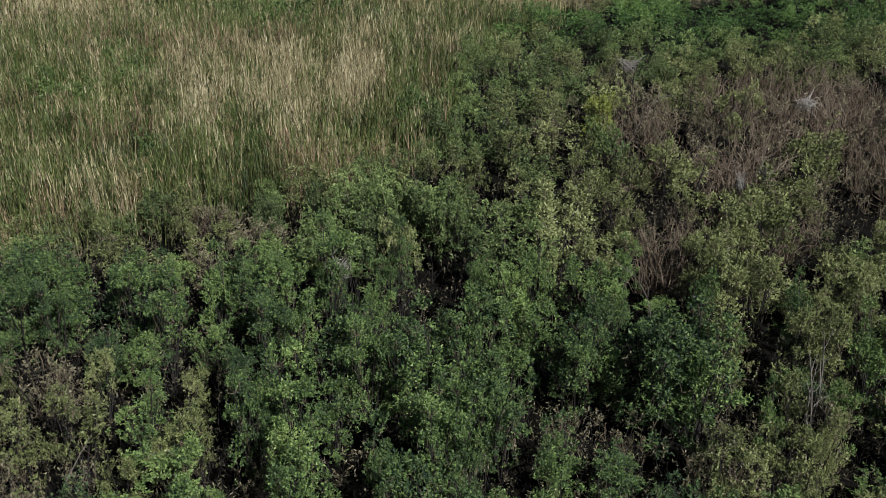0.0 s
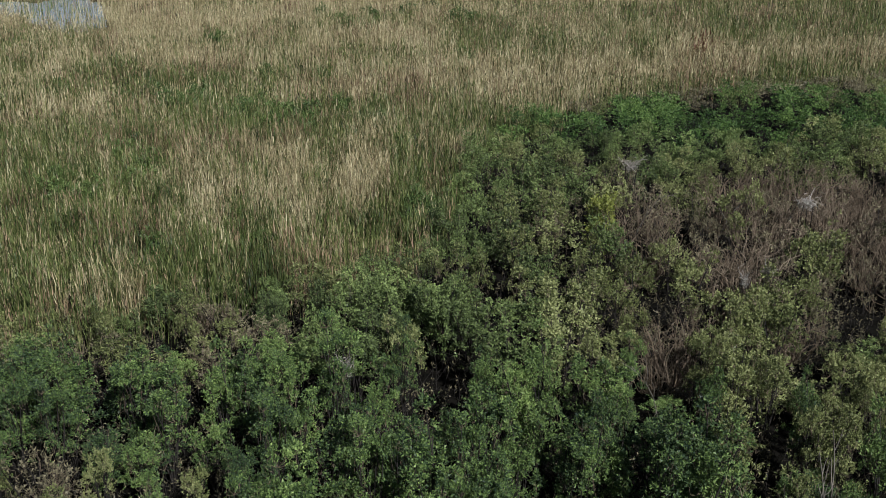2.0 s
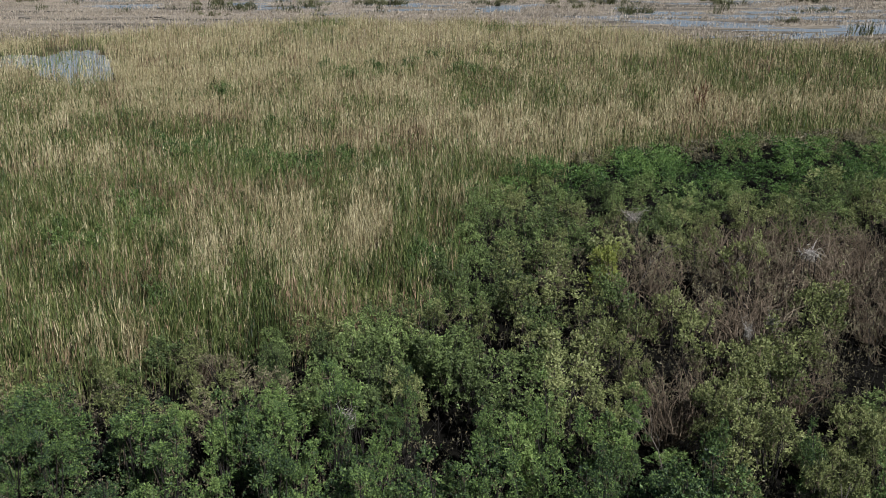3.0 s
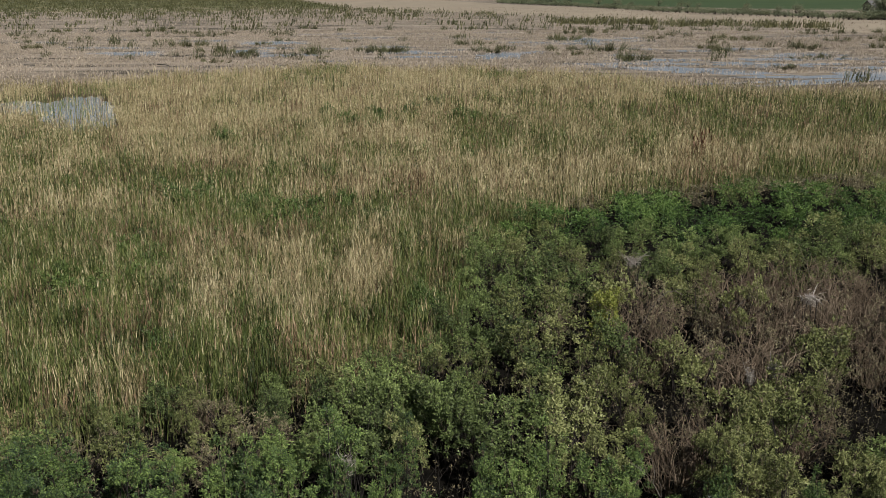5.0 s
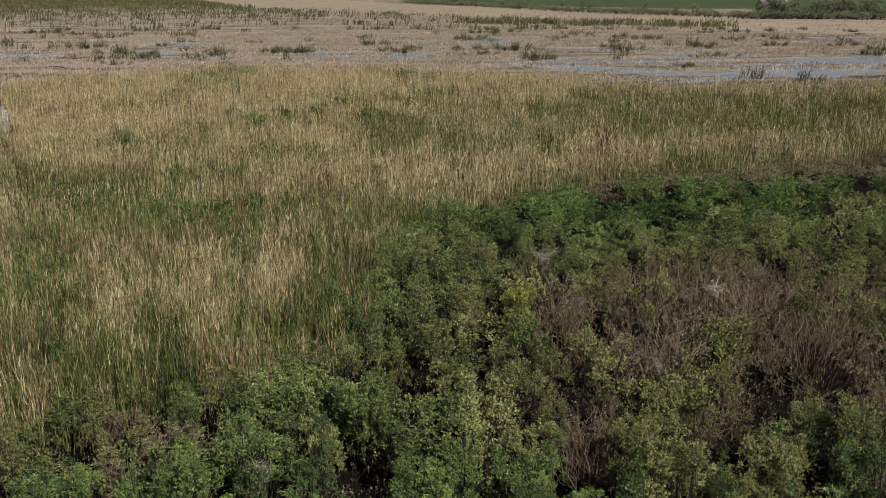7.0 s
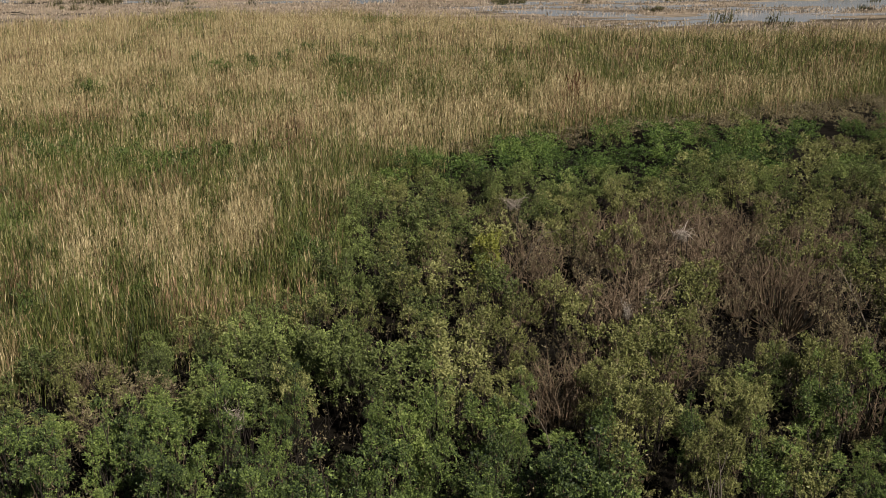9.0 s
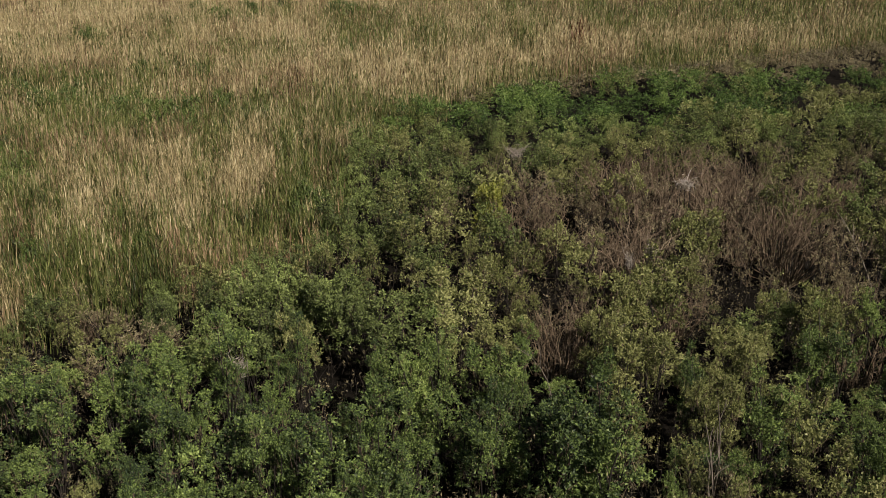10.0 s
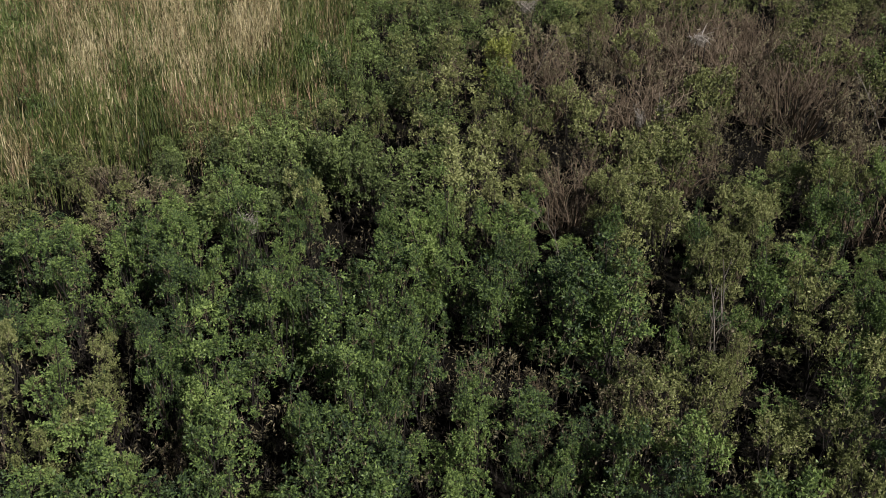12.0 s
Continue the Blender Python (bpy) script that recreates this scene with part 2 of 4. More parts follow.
def shrub(name, label, material, radius, height, lobes, shoots, leaves_each, leaf_size, group, bare=0.0, twig_share=0.4, drop=0.55, slim=0.45, heads=4):
    """A many-stemmed shrub: stems, bare twigs, and a crown of billowing lobes, each clothed in short leafy shoots."""
    thing = tagged(new(name), label, "shrub", group)
    n = lobes
    # several heads that rise from the stool to uneven heights, each a dome of lobes with dark clefts between
    head = np.arange(n) % heads
    spin = np.arange(heads) * 6.283 / heads + rng.uniform(0, 6) + rng.normal(0, 0.3, heads)
    off = radius * rng.uniform(0.42, 0.66, heads)
    crest = height * rng.uniform(0.66, 1.06, heads)
    turn = np.arange(n) * 2.4 + rng.uniform(0, 6) + rng.normal(0, 0.25, n)
    share = (np.arange(n) // heads + 0.35) / math.ceil(n / heads)
    reach = radius * 0.50 * share ** 0.62 * rng.uniform(0.72, 1.12, n)
    top = crest[head] * (1 - drop * share ** 1.35) * np.where(share > 0.5, rng.uniform(0.5, 1.06, n), rng.uniform(0.82, 1.06, n))
    wide = radius * rng.uniform(0.55, 1.15, n) / math.sqrt(n)
    tall = wide * rng.uniform(1.1, 1.9, n)
    centre = np.stack([(off * np.cos(spin))[head] + reach * np.cos(turn), (off * np.sin(spin))[head] + reach * np.sin(turn), np.maximum(top - tall, tall * 0.8)], 1)
    # stems from one stool
    foot = np.stack([rng.normal(0, 0.025, n), rng.normal(0, 0.025, n), np.full(n, -0.08)], 1)
    sag = np.stack([rng.normal(0, 0.08, n), rng.normal(0, 0.08, n), np.zeros(n)], 1) - centre * [0.18, 0.18, 0]
    stem = bend(foot, centre + [0, 0, 0.1], sag, 4)
    main = stem[: 2 * heads]
    v, f = tubes(main, np.linspace(0.022, 0.007, 4)[None, :] * rng.uniform(0.7, 1.3, (len(main), 1)), 3, True)
    trunk = part("trunk", mesh("trunk", v, f, BARK), thing, "dark stems rising from one stool")
    # leafy shoots over the lobes, and a few loose ones
    m = shoots * n
    area = wide * tall
    which = rng.choice(n, m, p=area / np.sum(area))
    out = ball(m, -0.35)
    origin = centre[which] + out * np.stack([wide, wide, tall], 1)[which] * rng.uniform(0.78, 1.03, (m, 1))
    low = rng.uniform(0, 1, m) < 0.07
    spot = stem[which, rng.integers(1, 4, m)] * [1.2, 1.2, 0.9] + rng.normal(0, 0.13, (m, 3)) * [1, 1, 0.6]
    origin[low] = spot[low]
    origin[:, 2] = np.maximum(origin[:, 2], 0.06)
    aim = unit(out * [0.9, 0.9, 0.5] + [0, 0, 0.6] + rng.normal(0, 0.25, (m, 3)))
    long = leaf_size * rng.uniform(0.9, 2.0, m) * np.where(rng.uniform(0, 1, m) < 0.06, 2.2, 1.0)
    keep = rng.uniform(0, 1, m) > bare
    k = leaves_each
    s, d, ln = origin[keep], aim[keep], long[keep]
    q = len(s)
    u = (np.arange(k)[None, :] + rng.uniform(0, 1, (q, k))) / k
    a, b = across(d)
    ph = np.arange(k)[None, :] * 2.4 + rng.uniform(0, 6.3, (q, 1))
    splay = np.radians(80 - 52 * u + rng.normal(0, 11, (q, k)))
    radial = a[:, None] * np.cos(ph)[..., None] + b[:, None] * np.sin(ph)[..., None]
    base = s[:, None] + d[:, None] * (ln[:, None] * u)[..., None]
    along = unit(d[:, None] * np.cos(splay)[..., None] + radial * np.sin(splay)[..., None])
    size_l = leaf_size * rng.uniform(0.7, 1.25, (q, k))
    v, f = leaves(base.reshape(-1, 3), along.reshape(-1, 3), size_l.ravel(), size_l.ravel() * slim)
    part("crown", mesh("crown", v, f, material), thing)
    # thin twigs that carry the shoots, some of them bare
    pick = rng.uniform(0, 1, m) < twig_share
    s, e = centre[which][pick] - [0, 0, 0.2], (origin + aim * long[:, None] * 0.8)[pick]
    v, f = tubes(bend(s, e, rng.normal(0, 0.05, s.shape), 3), np.array([[0.007, 0.005, 0.003]]) * np.ones((len(s), 1)), 3)
    tagged(part("twig_tangle", mesh("twig_tangle", v, f, TWIG), trunk, "thin grey twigs"), kind="stuff")
    return thing


def dead_shrub(name, label, radius, height, count, group, material=TWIG):
    """A leafless shrub: upright and arching grey stems that fork into thin twigs."""
    thing = tagged(new(name), label, "shrub", group)
    n = count
    a = rng.uniform(0, 2 * np.pi, n)
    r = radius * np.sqrt(rng.uniform(0.02, 1, n))
    foot = np.stack([r * np.cos(a) * 0.55, r * np.sin(a) * 0.55, np.full(n, -0.05)], 1)
    tip = np.stack([r * np.cos(a) + rng.normal(0, 0.15, n), r * np.sin(a) + rng.normal(0, 0.15, n), height * rng.uniform(0.5, 1.0, n)], 1)
    sag = np.stack([rng.normal(0, 0.16, n), rng.normal(0, 0.16, n), rng.uniform(0.0, 0.6, n)], 1)
    path = bend(foot, tip, sag, 6)
    v, f = tubes(path, np.linspace(0.022, 0.009, 6)[None, :] * rng.uniform(0.6, 1.5, (n, 1)), 3, True)
    trunk = part("trunk", mesh("trunk", v, f, material), thing, "bare stems standing close together")
    fork = 3
    s = np.repeat(path[:, 3], fork, 0) * 0.5 + np.repeat(path[:, 4], fork, 0) * 0.5
    d = unit(np.repeat(path[:, 5] - path[:, 3], fork, 0)) * 0.6 + rng.normal(0, 0.34, (n * fork, 3)) + [0, 0, 0.2]
    e = s + d * rng.uniform(0.35, 0.9, (n * fork, 1))
    v, f = tubes(bend(s, e, rng.normal(0, 0.09, s.shape), 4), np.linspace(0.011, 0.006, 4)[None, :] * np.ones((n * fork, 1)), 3)
    tagged(part("twig_tangle", mesh("twig_tangle", v, f, material), trunk, "forked bleached twigs"), kind="stuff")
    return thing


def nest(label):
    """A flat bowl of crossed sticks, whitened by droppings."""
    thing = tagged(new("stick_nest"), label, "nest", "stick nests in the shrubs")
    n = 110
    a = rng.uniform(0, 2 * np.pi, n)
    r = np.abs(rng.normal(0.15, 0.14, n))
    z = -0.05 + 0.20 * (r / 0.4) ** 2 + rng.normal(0, 0.09, n)
    mid = np.stack([r * np.cos(a), r * np.sin(a), z], 1)
    way = np.stack([-np.sin(a), np.cos(a), rng.normal(0, 0.3, n)], 1) + rng.normal(0, 0.6, (n, 3)) * [1, 1, 0.7]
    half = unit(way) * rng.uniform(0.10, 0.30, (n, 1))
    v, f = tubes(bend(mid - half, mid + half, rng.normal(0, 0.03, (n, 3)), 3), np.array([[0.005, 0.009, 0.005]]) * rng.uniform(0.7, 1.6, (n, 1)), 3)
    tagged(part("bowl", mesh("bowl", v, f, STICK), thing, "bowl of crossed whitened sticks"), kind="stuff")
    # the forked props that carry it down to the ground
    k = 7
    a = np.arange(k) * 2 * np.pi / k
    foot = np.stack([0.25 * np.cos(a), 0.25 * np.sin(a), np.full(k, -2.15)], 1)
    head = np.stack([0.36 * np.cos(a + 0.5), 0.36 * np.sin(a + 0.5), np.full(k, 0.05)], 1)
    for i in range(k):
        v, f = tubes(bend(foot[i:i + 1], head[i:i + 1], rng.normal(0, 0.1, (1, 3)), 5), np.linspace(0.028, 0.014, 5)[None, :], 4)
        part("prop_branch", mesh("prop_branch", v, f, BARK), thing)
    return thing


# ---- the plan ----
EDGE_X = [-40, -12, -8.9, -7.1, -4, -1.0, 0.3, 1.0, 2.2, 4.0, 7.1, 14.5, 22, 28.6, 41, 70]
EDGE_Y = [20, 24.0, 25.0, 26.4, 28.2, 28.8, 35, 43, 46.5, 50.8, 54, 57.5, 60.5, 63, 68, 76]
SHORE_X = [-90, -53, -37, -14, 12, 26, 36, 50, 95]
SHORE_Y = [105, 120, 140, 154, 146, 134, 121, 115, 112]
# dark gaps where the crowns part: x, y, half width
GAPS_WEST = [
    (-9.4, 22.4, 0.25), (-8.9, 17.0, 0.2), (-7.9, 15.4, 0.23), (-7.5, 16.2, 0.27), (-7.5, 17.7, 0.37), (-7.3, 21.9, 0.55), (-7.1, 13.6, 0.27), (-6.6, 17.5, 0.3),
    (-5.5, 24.5, 0.29), (-5.3, 17.9, 0.4), (-5.2, 14.8, 0.35), (-5.2, 16.2, 0.23), (-4.3, 17.3, 0.22), (-4.1, 13.9, 0.27), (-3.9, 22.5, 0.37), (-3.8, 12.6, 0.31),
    (-3.1, 11.8, 0.4), (-2.1, 15.4, 0.25), (-1.7, 12.8, 0.45), (-1.6, 11.5, 0.24), (-1.0, 13.9, 0.35), (-0.7, 17.9, 0.35), (-0.1, 18.7, 0.67), (0.1, 26.7, 0.29)]
GAPS_EAST = [
    (0.9, 14.2, 0.17), (1.2, 12.5, 0.4), (2.0, 14.2, 0.39), (2.1, 10.9, 0.51), (2.5, 14.9, 0.26), (3.0, 20.9, 0.31), (3.2, 13.9, 0.4), (3.6, 12.6, 0.35), (3.7, 11.0, 0.21),
    (4.2, 22.5, 0.26), (5.0, 19.4, 0.61), (5.5, 14.4, 0.28), (5.8, 24.0, 0.41), (5.9, 12.8, 0.22), (6.4, 11.9, 0.31), (6.7, 17.0, 0.31), (7.5, 16.2, 0.33), (7.6, 13.3, 0.49),
    (8.6, 20.6, 0.57), (10.1, 18.5, 0.39), (10.7, 22.5, 0.54), (10.8, 17.3, 0.3), (11.7, 20.8, 0.37), (11.9, 17.9, 0.34), (12.8, 23.2, 0.4)]
GAPS = GAPS_WEST + GAPS_EAST
# the fullest crowns of the near thicket: x, y, radius
CROWNS_WEST = [
    (-9.9, 20.2, 0.78), (-9.4, 18.3, 0.65), (-8.8, 19.1, 0.82), (-7.9, 15.8, 0.57), (-7.3, 13.3, 0.45), (-6.8, 18.8, 0.79), (-6.6, 14.1, 0.52), (-5.8, 17.3, 0.53), (-5.4, 14.0, 0.51),
    (-4.9, 11.3, 0.56), (-4.6, 18.6, 0.76), (-4.4, 12.4, 0.56), (-4.4, 13.9, 0.33), (-4.1, 11.1, 0.53), (-4.1, 19.4, 0.71), (-3.4, 14.6, 0.54), (-3.4, 17.2, 0.72), (-2.6, 13.9, 0.55),
    (-2.4, 12.0, 0.54), (-2.2, 10.9, 0.42), (-2.2, 15.9, 0.6), (-2.1, 22.9, 0.89), (-1.2, 15.6, 0.72), (-1.0, 10.9, 0.5), (-0.8, 23.3, 0.99), (-0.7, 12.1, 0.53), (-0.3, 15.0, 0.64),
    (-0.1, 10.7, 0.57), (0.0, 13.6, 0.72), (0.2, 11.8, 0.57), (0.4, 22.5, 0.96)]
CROWNS_EAST = [
    (0.6, 14.9, 0.7), (0.9, 17.1, 0.59), (1.1, 14.1, 0.55), (1.5, 10.7, 0.42), (1.7, 11.9, 0.42), (1.8, 19.2, 0.69), (2.6, 11.6, 0.31), (2.8, 16.1, 0.75), (2.9, 21.2, 0.75), (3.5, 18.7, 0.76),
    (4.1, 11.2, 0.46), (4.1, 15.8, 0.61), (4.6, 14.8, 0.98), (5.3, 11.1, 0.54), (5.6, 10.1, 0.45), (5.9, 13.3, 0.52), (6.1, 12.3, 0.36), (6.2, 20.2, 0.66), (6.3, 10.0, 0.46), (6.6, 18.8, 0.87),
    (6.7, 11.3, 0.44), (7.7, 11.2, 0.5), (7.8, 16.8, 0.67), (7.8, 22.2, 1.0), (8.2, 15.3, 0.5), (8.5, 12.5, 0.51), (8.8, 14.3, 0.62), (9.3, 15.9, 0.52), (9.3, 18.9, 0.66), (11.1, 18.6, 0.68),
    (12.2, 20.8, 0.83)]
# patches of the reed bed: x, y, half width, half depth, dry (+) or green (-)
PATCHES = [(-4.8, 37.0, 4.8, 6.0, 1.1), (2.3, 60, 11, 4.5, 0.9), (14, 66, 9, 3.5, 0.8), (-22, 88, 22, 26, 0.5), (-17, 55, 11, 5, -1.2),
           (-3.5, 82, 13, 6, -1.1), (-1.5, 50, 4, 6, -0.9), (22, 100, 18, 16, -0.8), (-13, 44, 4, 3, -0.7), (-7.3, 46.6, 5, 3, -0.7), (-13, 37, 5, 6, -0.3), (-0.7, 33, 1.6, 4.5, -1.7), (30, 86, 20, 14, -0.7),
           (-6, 51, 3, 1.5, -0.5), (4, 120, 40, 22, 0.5), (-11, 30, 9, 7, -1.2), (46, 92, 16, 22, -1.1), (-5.0, 29.5, 5, 2.6, -1.3), (-1.2, 36, 1.2, 6, -1.5)]


def willow_edge(x, y):
    """How far inside the shrubs a place lies, in metres; minus: among the reeds."""
    wob = 1.2 * noise.noise((x * 0.35, y * 0.35, 3.0))
    return float(np.interp(x, EDGE_X, EDGE_Y)) - y + wob


def inside(x, y, cx, cy, rx, ry):
    return ((x - cx) / rx) ** 2 + ((y - cy) / ry) ** 2 < 1


def dead_here(x, y):
    """The bleached, leafless parts of the colony."""
    w = noise.noise((x * 0.3, y * 0.3, 9.0))
    if inside(x, y, 9.8, 33.8, 3.2 + 2 * w, 2.3) or inside(x, y, 12.8, 29.2, 2.0, 2.6) or inside(x, y, 16.0, 26.0, 1.8 + w, 1.4):
        return True
    return inside(x, y, 11.5, 30.5, 6.5, 6.0) and noise.noise((x * 0.45, y * 0.4, 14.0)) > 0.02


def olive_here(x, y):
    """Duller, thinner shrubs on the drier side."""
    w = 1.5 * noise.noise((x * 0.25, y * 0.25, 5.0))
    return (x > 2.4 + w and 19 < y < 38) or (x > 5.2 + w and y <= 19) or (x < -4.5 + w and y < 16) or (x < -5 + w and y > 20.3)


def brown_here(x, y):
    return y > 45 and x > 7 and willow_edge(x, y) < float(np.interp(x, [10, 20, 30, 45], [3, 5, 9, 11.5])) + 2 * noise.noise((x * 0.2, y * 0.2, 1.0))


def headroom(x, y):
    """How high and how wide a plant may grow here: low in the gaps, which lie open to the north and south, and narrow beside them."""
    top, wide, d = 9.0, 9.0, math.hypot(x, y)
    for a, b, r in GAPS:
        e = math.hypot(a, b)
        off = abs(x * b - y * a) / e
        slope, share = math.atan2(10.5, e), 0.8 * r / math.hypot(10.5, e)
        steep = math.tan(slope + share)
        if off < r + 0.9 and x * a + y * b > 0 and 9.2 / steep < d < 11.3 / math.tan(slope - share):
            if off < r:
                top = min(top, max(12 - d * steep, 0.45))
            else:
                wide = min(wide, off - r + 0.12)
    return top, wide


def seen(x, y, margin=0.0):
    a = math.degrees(math.atan2(x, y))
    return -29 - margin < a < 36 + margin


# ---- ground and water ----
span = 3000.0
near = np.linspace(-60, 60, 41)
g = np.concatenate([[-span, -1200, -500, -200, -100], near, [100, 200, 500, 1200, span]])
gx, gy = np.meshgrid(g, g + 30, indexing="ij")
gz = np.array([[0.05 * noise.noise((x * 0.4, y * 0.4, 0)) - 0.03 if abs(x) < 70 and abs(y) < 78 else -0.03 for x, y in zip(r, s)] for r, s in zip(gx, gy)])
k = len(g)
ids = np.arange(k * k).reshape(k, k)
quads = np.stack([ids[:-1, :-1], ids[1:, :-1], ids[1:, 1:], ids[:-1, 1:]], -1).reshape(-1, 4)
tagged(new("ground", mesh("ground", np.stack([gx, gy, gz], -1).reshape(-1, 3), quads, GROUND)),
       "marsh mud blackened with painted thicket shade, reed litter and pale silt", "ground", kind="structure")


def blotch(name, cx, cy, rx, ry, z, material, label, category, seed, turn=0.0, points=56, rough=0.35):
    """A flat sheet with a ragged outline."""
    a = np.linspace(0, 2 * np.pi, points, endpoint=False)
    r = np.array([1 + rough * noise.noise((2.2 * math.cos(t) + seed, 2.2 * math.sin(t), seed)) + rough * 0.6 * noise.noise((7 * math.cos(t), 7 * math.sin(t), seed)) for t in a])
    x, y = rx * r * np.cos(a), ry * r * np.sin(a)
    c, s = math.cos(radians(turn)), math.sin(radians(turn))
    v = np.stack([cx + x * c - y * s, cy + x * s + y * c, np.full(points, z)], 1)
    v = np.concatenate([v, [[cx, cy, z]]])
    f = [(i, (i + 1) % points, points) for i in range(points)]
    return tagged(new(name, mesh(name, v, f, material)), label, category, kind="structure")


PONDS = [(-38, 98, 3.4, 16, 21), (-46, 101, 11, 6, 0), (64, 139, 28, 8, 20), (37, 152, 13, 5, -32), (9, 184, 5, 8, 0), (-11, 196, 6, 5, 0), (-42, 196, 6, 6, 0), (33, 243, 9, 11, 0), (-41, 228, 8, 9, 0), (-63, 190, 7, 6, 0), (95, 165, 22, 12, 20)]
# thin flooded runs between the tussocks
for i in range(64):
    r, a = rng.uniform(165, 290), radians(rng.uniform(-8, 24) if i % 3 else rng.uniform(-24, 30))
    PONDS.append((r * math.sin(a), r * math.cos(a), rng.uniform(3, 10), rng.uniform(1.2, 4.0), rng.uniform(-12, 12)))
for i, (x, y, rx, ry, turn) in enumerate(PONDS):
    blotch("water", x, y, rx, ry, -0.022 + 0.0001 * i, WATER, "still shallow marsh water, sky reflection painted in as grey-blue", "water", 3.7 * i + 1, turn, rough=0.9 if i > 1 else 0.35)

blotch("rush_bed", -310, 930, 330, 430, -0.014, RUSH_FIELD, "far green rush beds with pale reed between", "rushes", 9.0)

# dry meadow strip on the far shore, and the green fields behind it
v = [(-260, 1500), (-60, 640), (40, 488), (110, 350), (124, 263), (215, 200), (480, 240), (330, 330), (214, 384), (186, 410), (152, 594), (50, 824), (-60, 1500)]
me = bpy.data.meshes.new("meadow")
me.from_pydata([(x, y, -0.008) for x, y in v], [], [tuple(reversed(range(len(v))))])
me.materials.append(TAN_FIELD)
tagged(new("meadow", me), "dry straw-coloured meadow along the far bank", "field", kind="structure")
me = bpy.data.meshes.new("field")
me.from_pydata([(x, y, -0.002) for x, y in [(60, 900), (190, 680), (260, 560), (420, 500), (1500, 900), (1500, 2600), (60, 2600)]], [], [(0, 1, 2, 3, 4, 5, 6)])
me.materials.append(GREEN_FIELD)
tagged(new("field", me), "green field beyond the trees on the far bank", "field", kind="structure")
for i, (x, y, rx, ry) in enumerate([(178, 640, 14, 30), (230, 610, 20, 12)]):
    blotch("bare_field", x, y, rx, ry, 0.004 + 0.004 * i, TAN_FIELD, "pale cut strip behind the bank shrubs", "field", 5.0 + i)

# ---- shrubs: one of each kind, then copies over the plan ----
WILLOWS, OLIVES, BROWNS = "willow shrubs of the thicket", "thin olive shrubs of the thicket", "browned shrubs at the reed edge"
kinds = {
    "near": [shrub("willow_shrub", "dense upright willow shrub with fresh green leaves", LEAF, 0.6, 2.6 + 0.08 * i, 24, 18, 9, 0.062, WILLOWS, 0.0, 0.12, 0.46, 0.56) for i in range(5)],
    "near_olive": [shrub("sallow_shrub", "upright olive sallow shrub with bare twigs showing", LEAF_OLIVE, 0.6, 2.5 + 0.08 * i, 22, 16, 9, 0.062, OLIVES, 0.08, 0.16, 0.46, 0.56) for i in range(4)],
    "mid": [shrub("grey_willow", "rounded willow with grey-green leaves", LEAF_GREY, 0.75, 2.4 + 0.08 * i, 22, 15, 8, 0.080, "grey-green willows of the thicket", 0.0, 0.06, 0.40, 0.62) for i in range(5)],
    "mid_olive": [shrub("olive_sallow", "olive sallow with grey twigs showing", LEAF_OLIVE, 0.75, 2.3 + 0.08 * i, 21, 14, 8, 0.080, "olive sallows of the thicket", 0.1, 0.22, 0.40, 0.62) for i in range(4)],
    "far": [shrub("willow_bush", "low round willow bush with deep green leaves", LEAF_DEEP, 1.1 + 0.12 * i, 2.2 + 0.25 * i, 22, 11, 7, 0.135, "low willow bushes", 0.0, 0.0, 0.5) for i in range(3)],
    "far_brown": [shrub("brown_shrub", "low brownish shrub with sparse dull leaves", LEAF_BROWN, 1.3, 1.9 + 0.15 * i, 18, 11, 7, 0.135, BROWNS, 0.1, 0.25) for i in range(2)],
    "far_olive": [shrub("olive_bush", "low olive sallow bush", LEAF_OLIVE, 1.15 + 0.15 * i, 2.2 + 0.2 * i, 22, 11, 7, 0.135, "low olive bushes", 0.05, 0.1) for i in range(2)],
    "mid_brown": [shrub("twiggy_shrub", "half-bare brownish shrub with many grey twigs", LEAF_BROWN, 0.75 + 0.1 * i, 2.2 + 0.15 * i, 12, 15, 7, 0.078, "half-bare shrubs of the colony", 0.3, 0.6, 0.42) for i in range(2)],
    "dead": [dead_shrub("dead_shrub", "leafless grey shrub of tangled bleached twigs", 1.1 + 0.1 * i, 1.9 + 0.15 * i, 48, "dead shrubs under the nests") for i in range(3)],
    "herb": [shrub("green_herb", "leafy fresh green herb clump among the reeds", HERB, 1.0, 1.7, 16, 14, 8, 0.15, "green herb clumps in the reeds", 0.0, 0.0) for i in range(2)],
    "back": [shrub("wide_willow", "wide green willow bush of the thicket", LEAF, 1.45, 2.4, 12, 12, 7, 0.22, "wide willows of the thicket", 0.0, 0.0)],
    "yellow": [shrub("yellow_willow", "small yellowing willow shrub", LEAF_YELLOW, 0.5, 2.7, 14, 18, 9, 0.10, "yellowing willows", 0.15, 0.4)],
}
firsts = set()


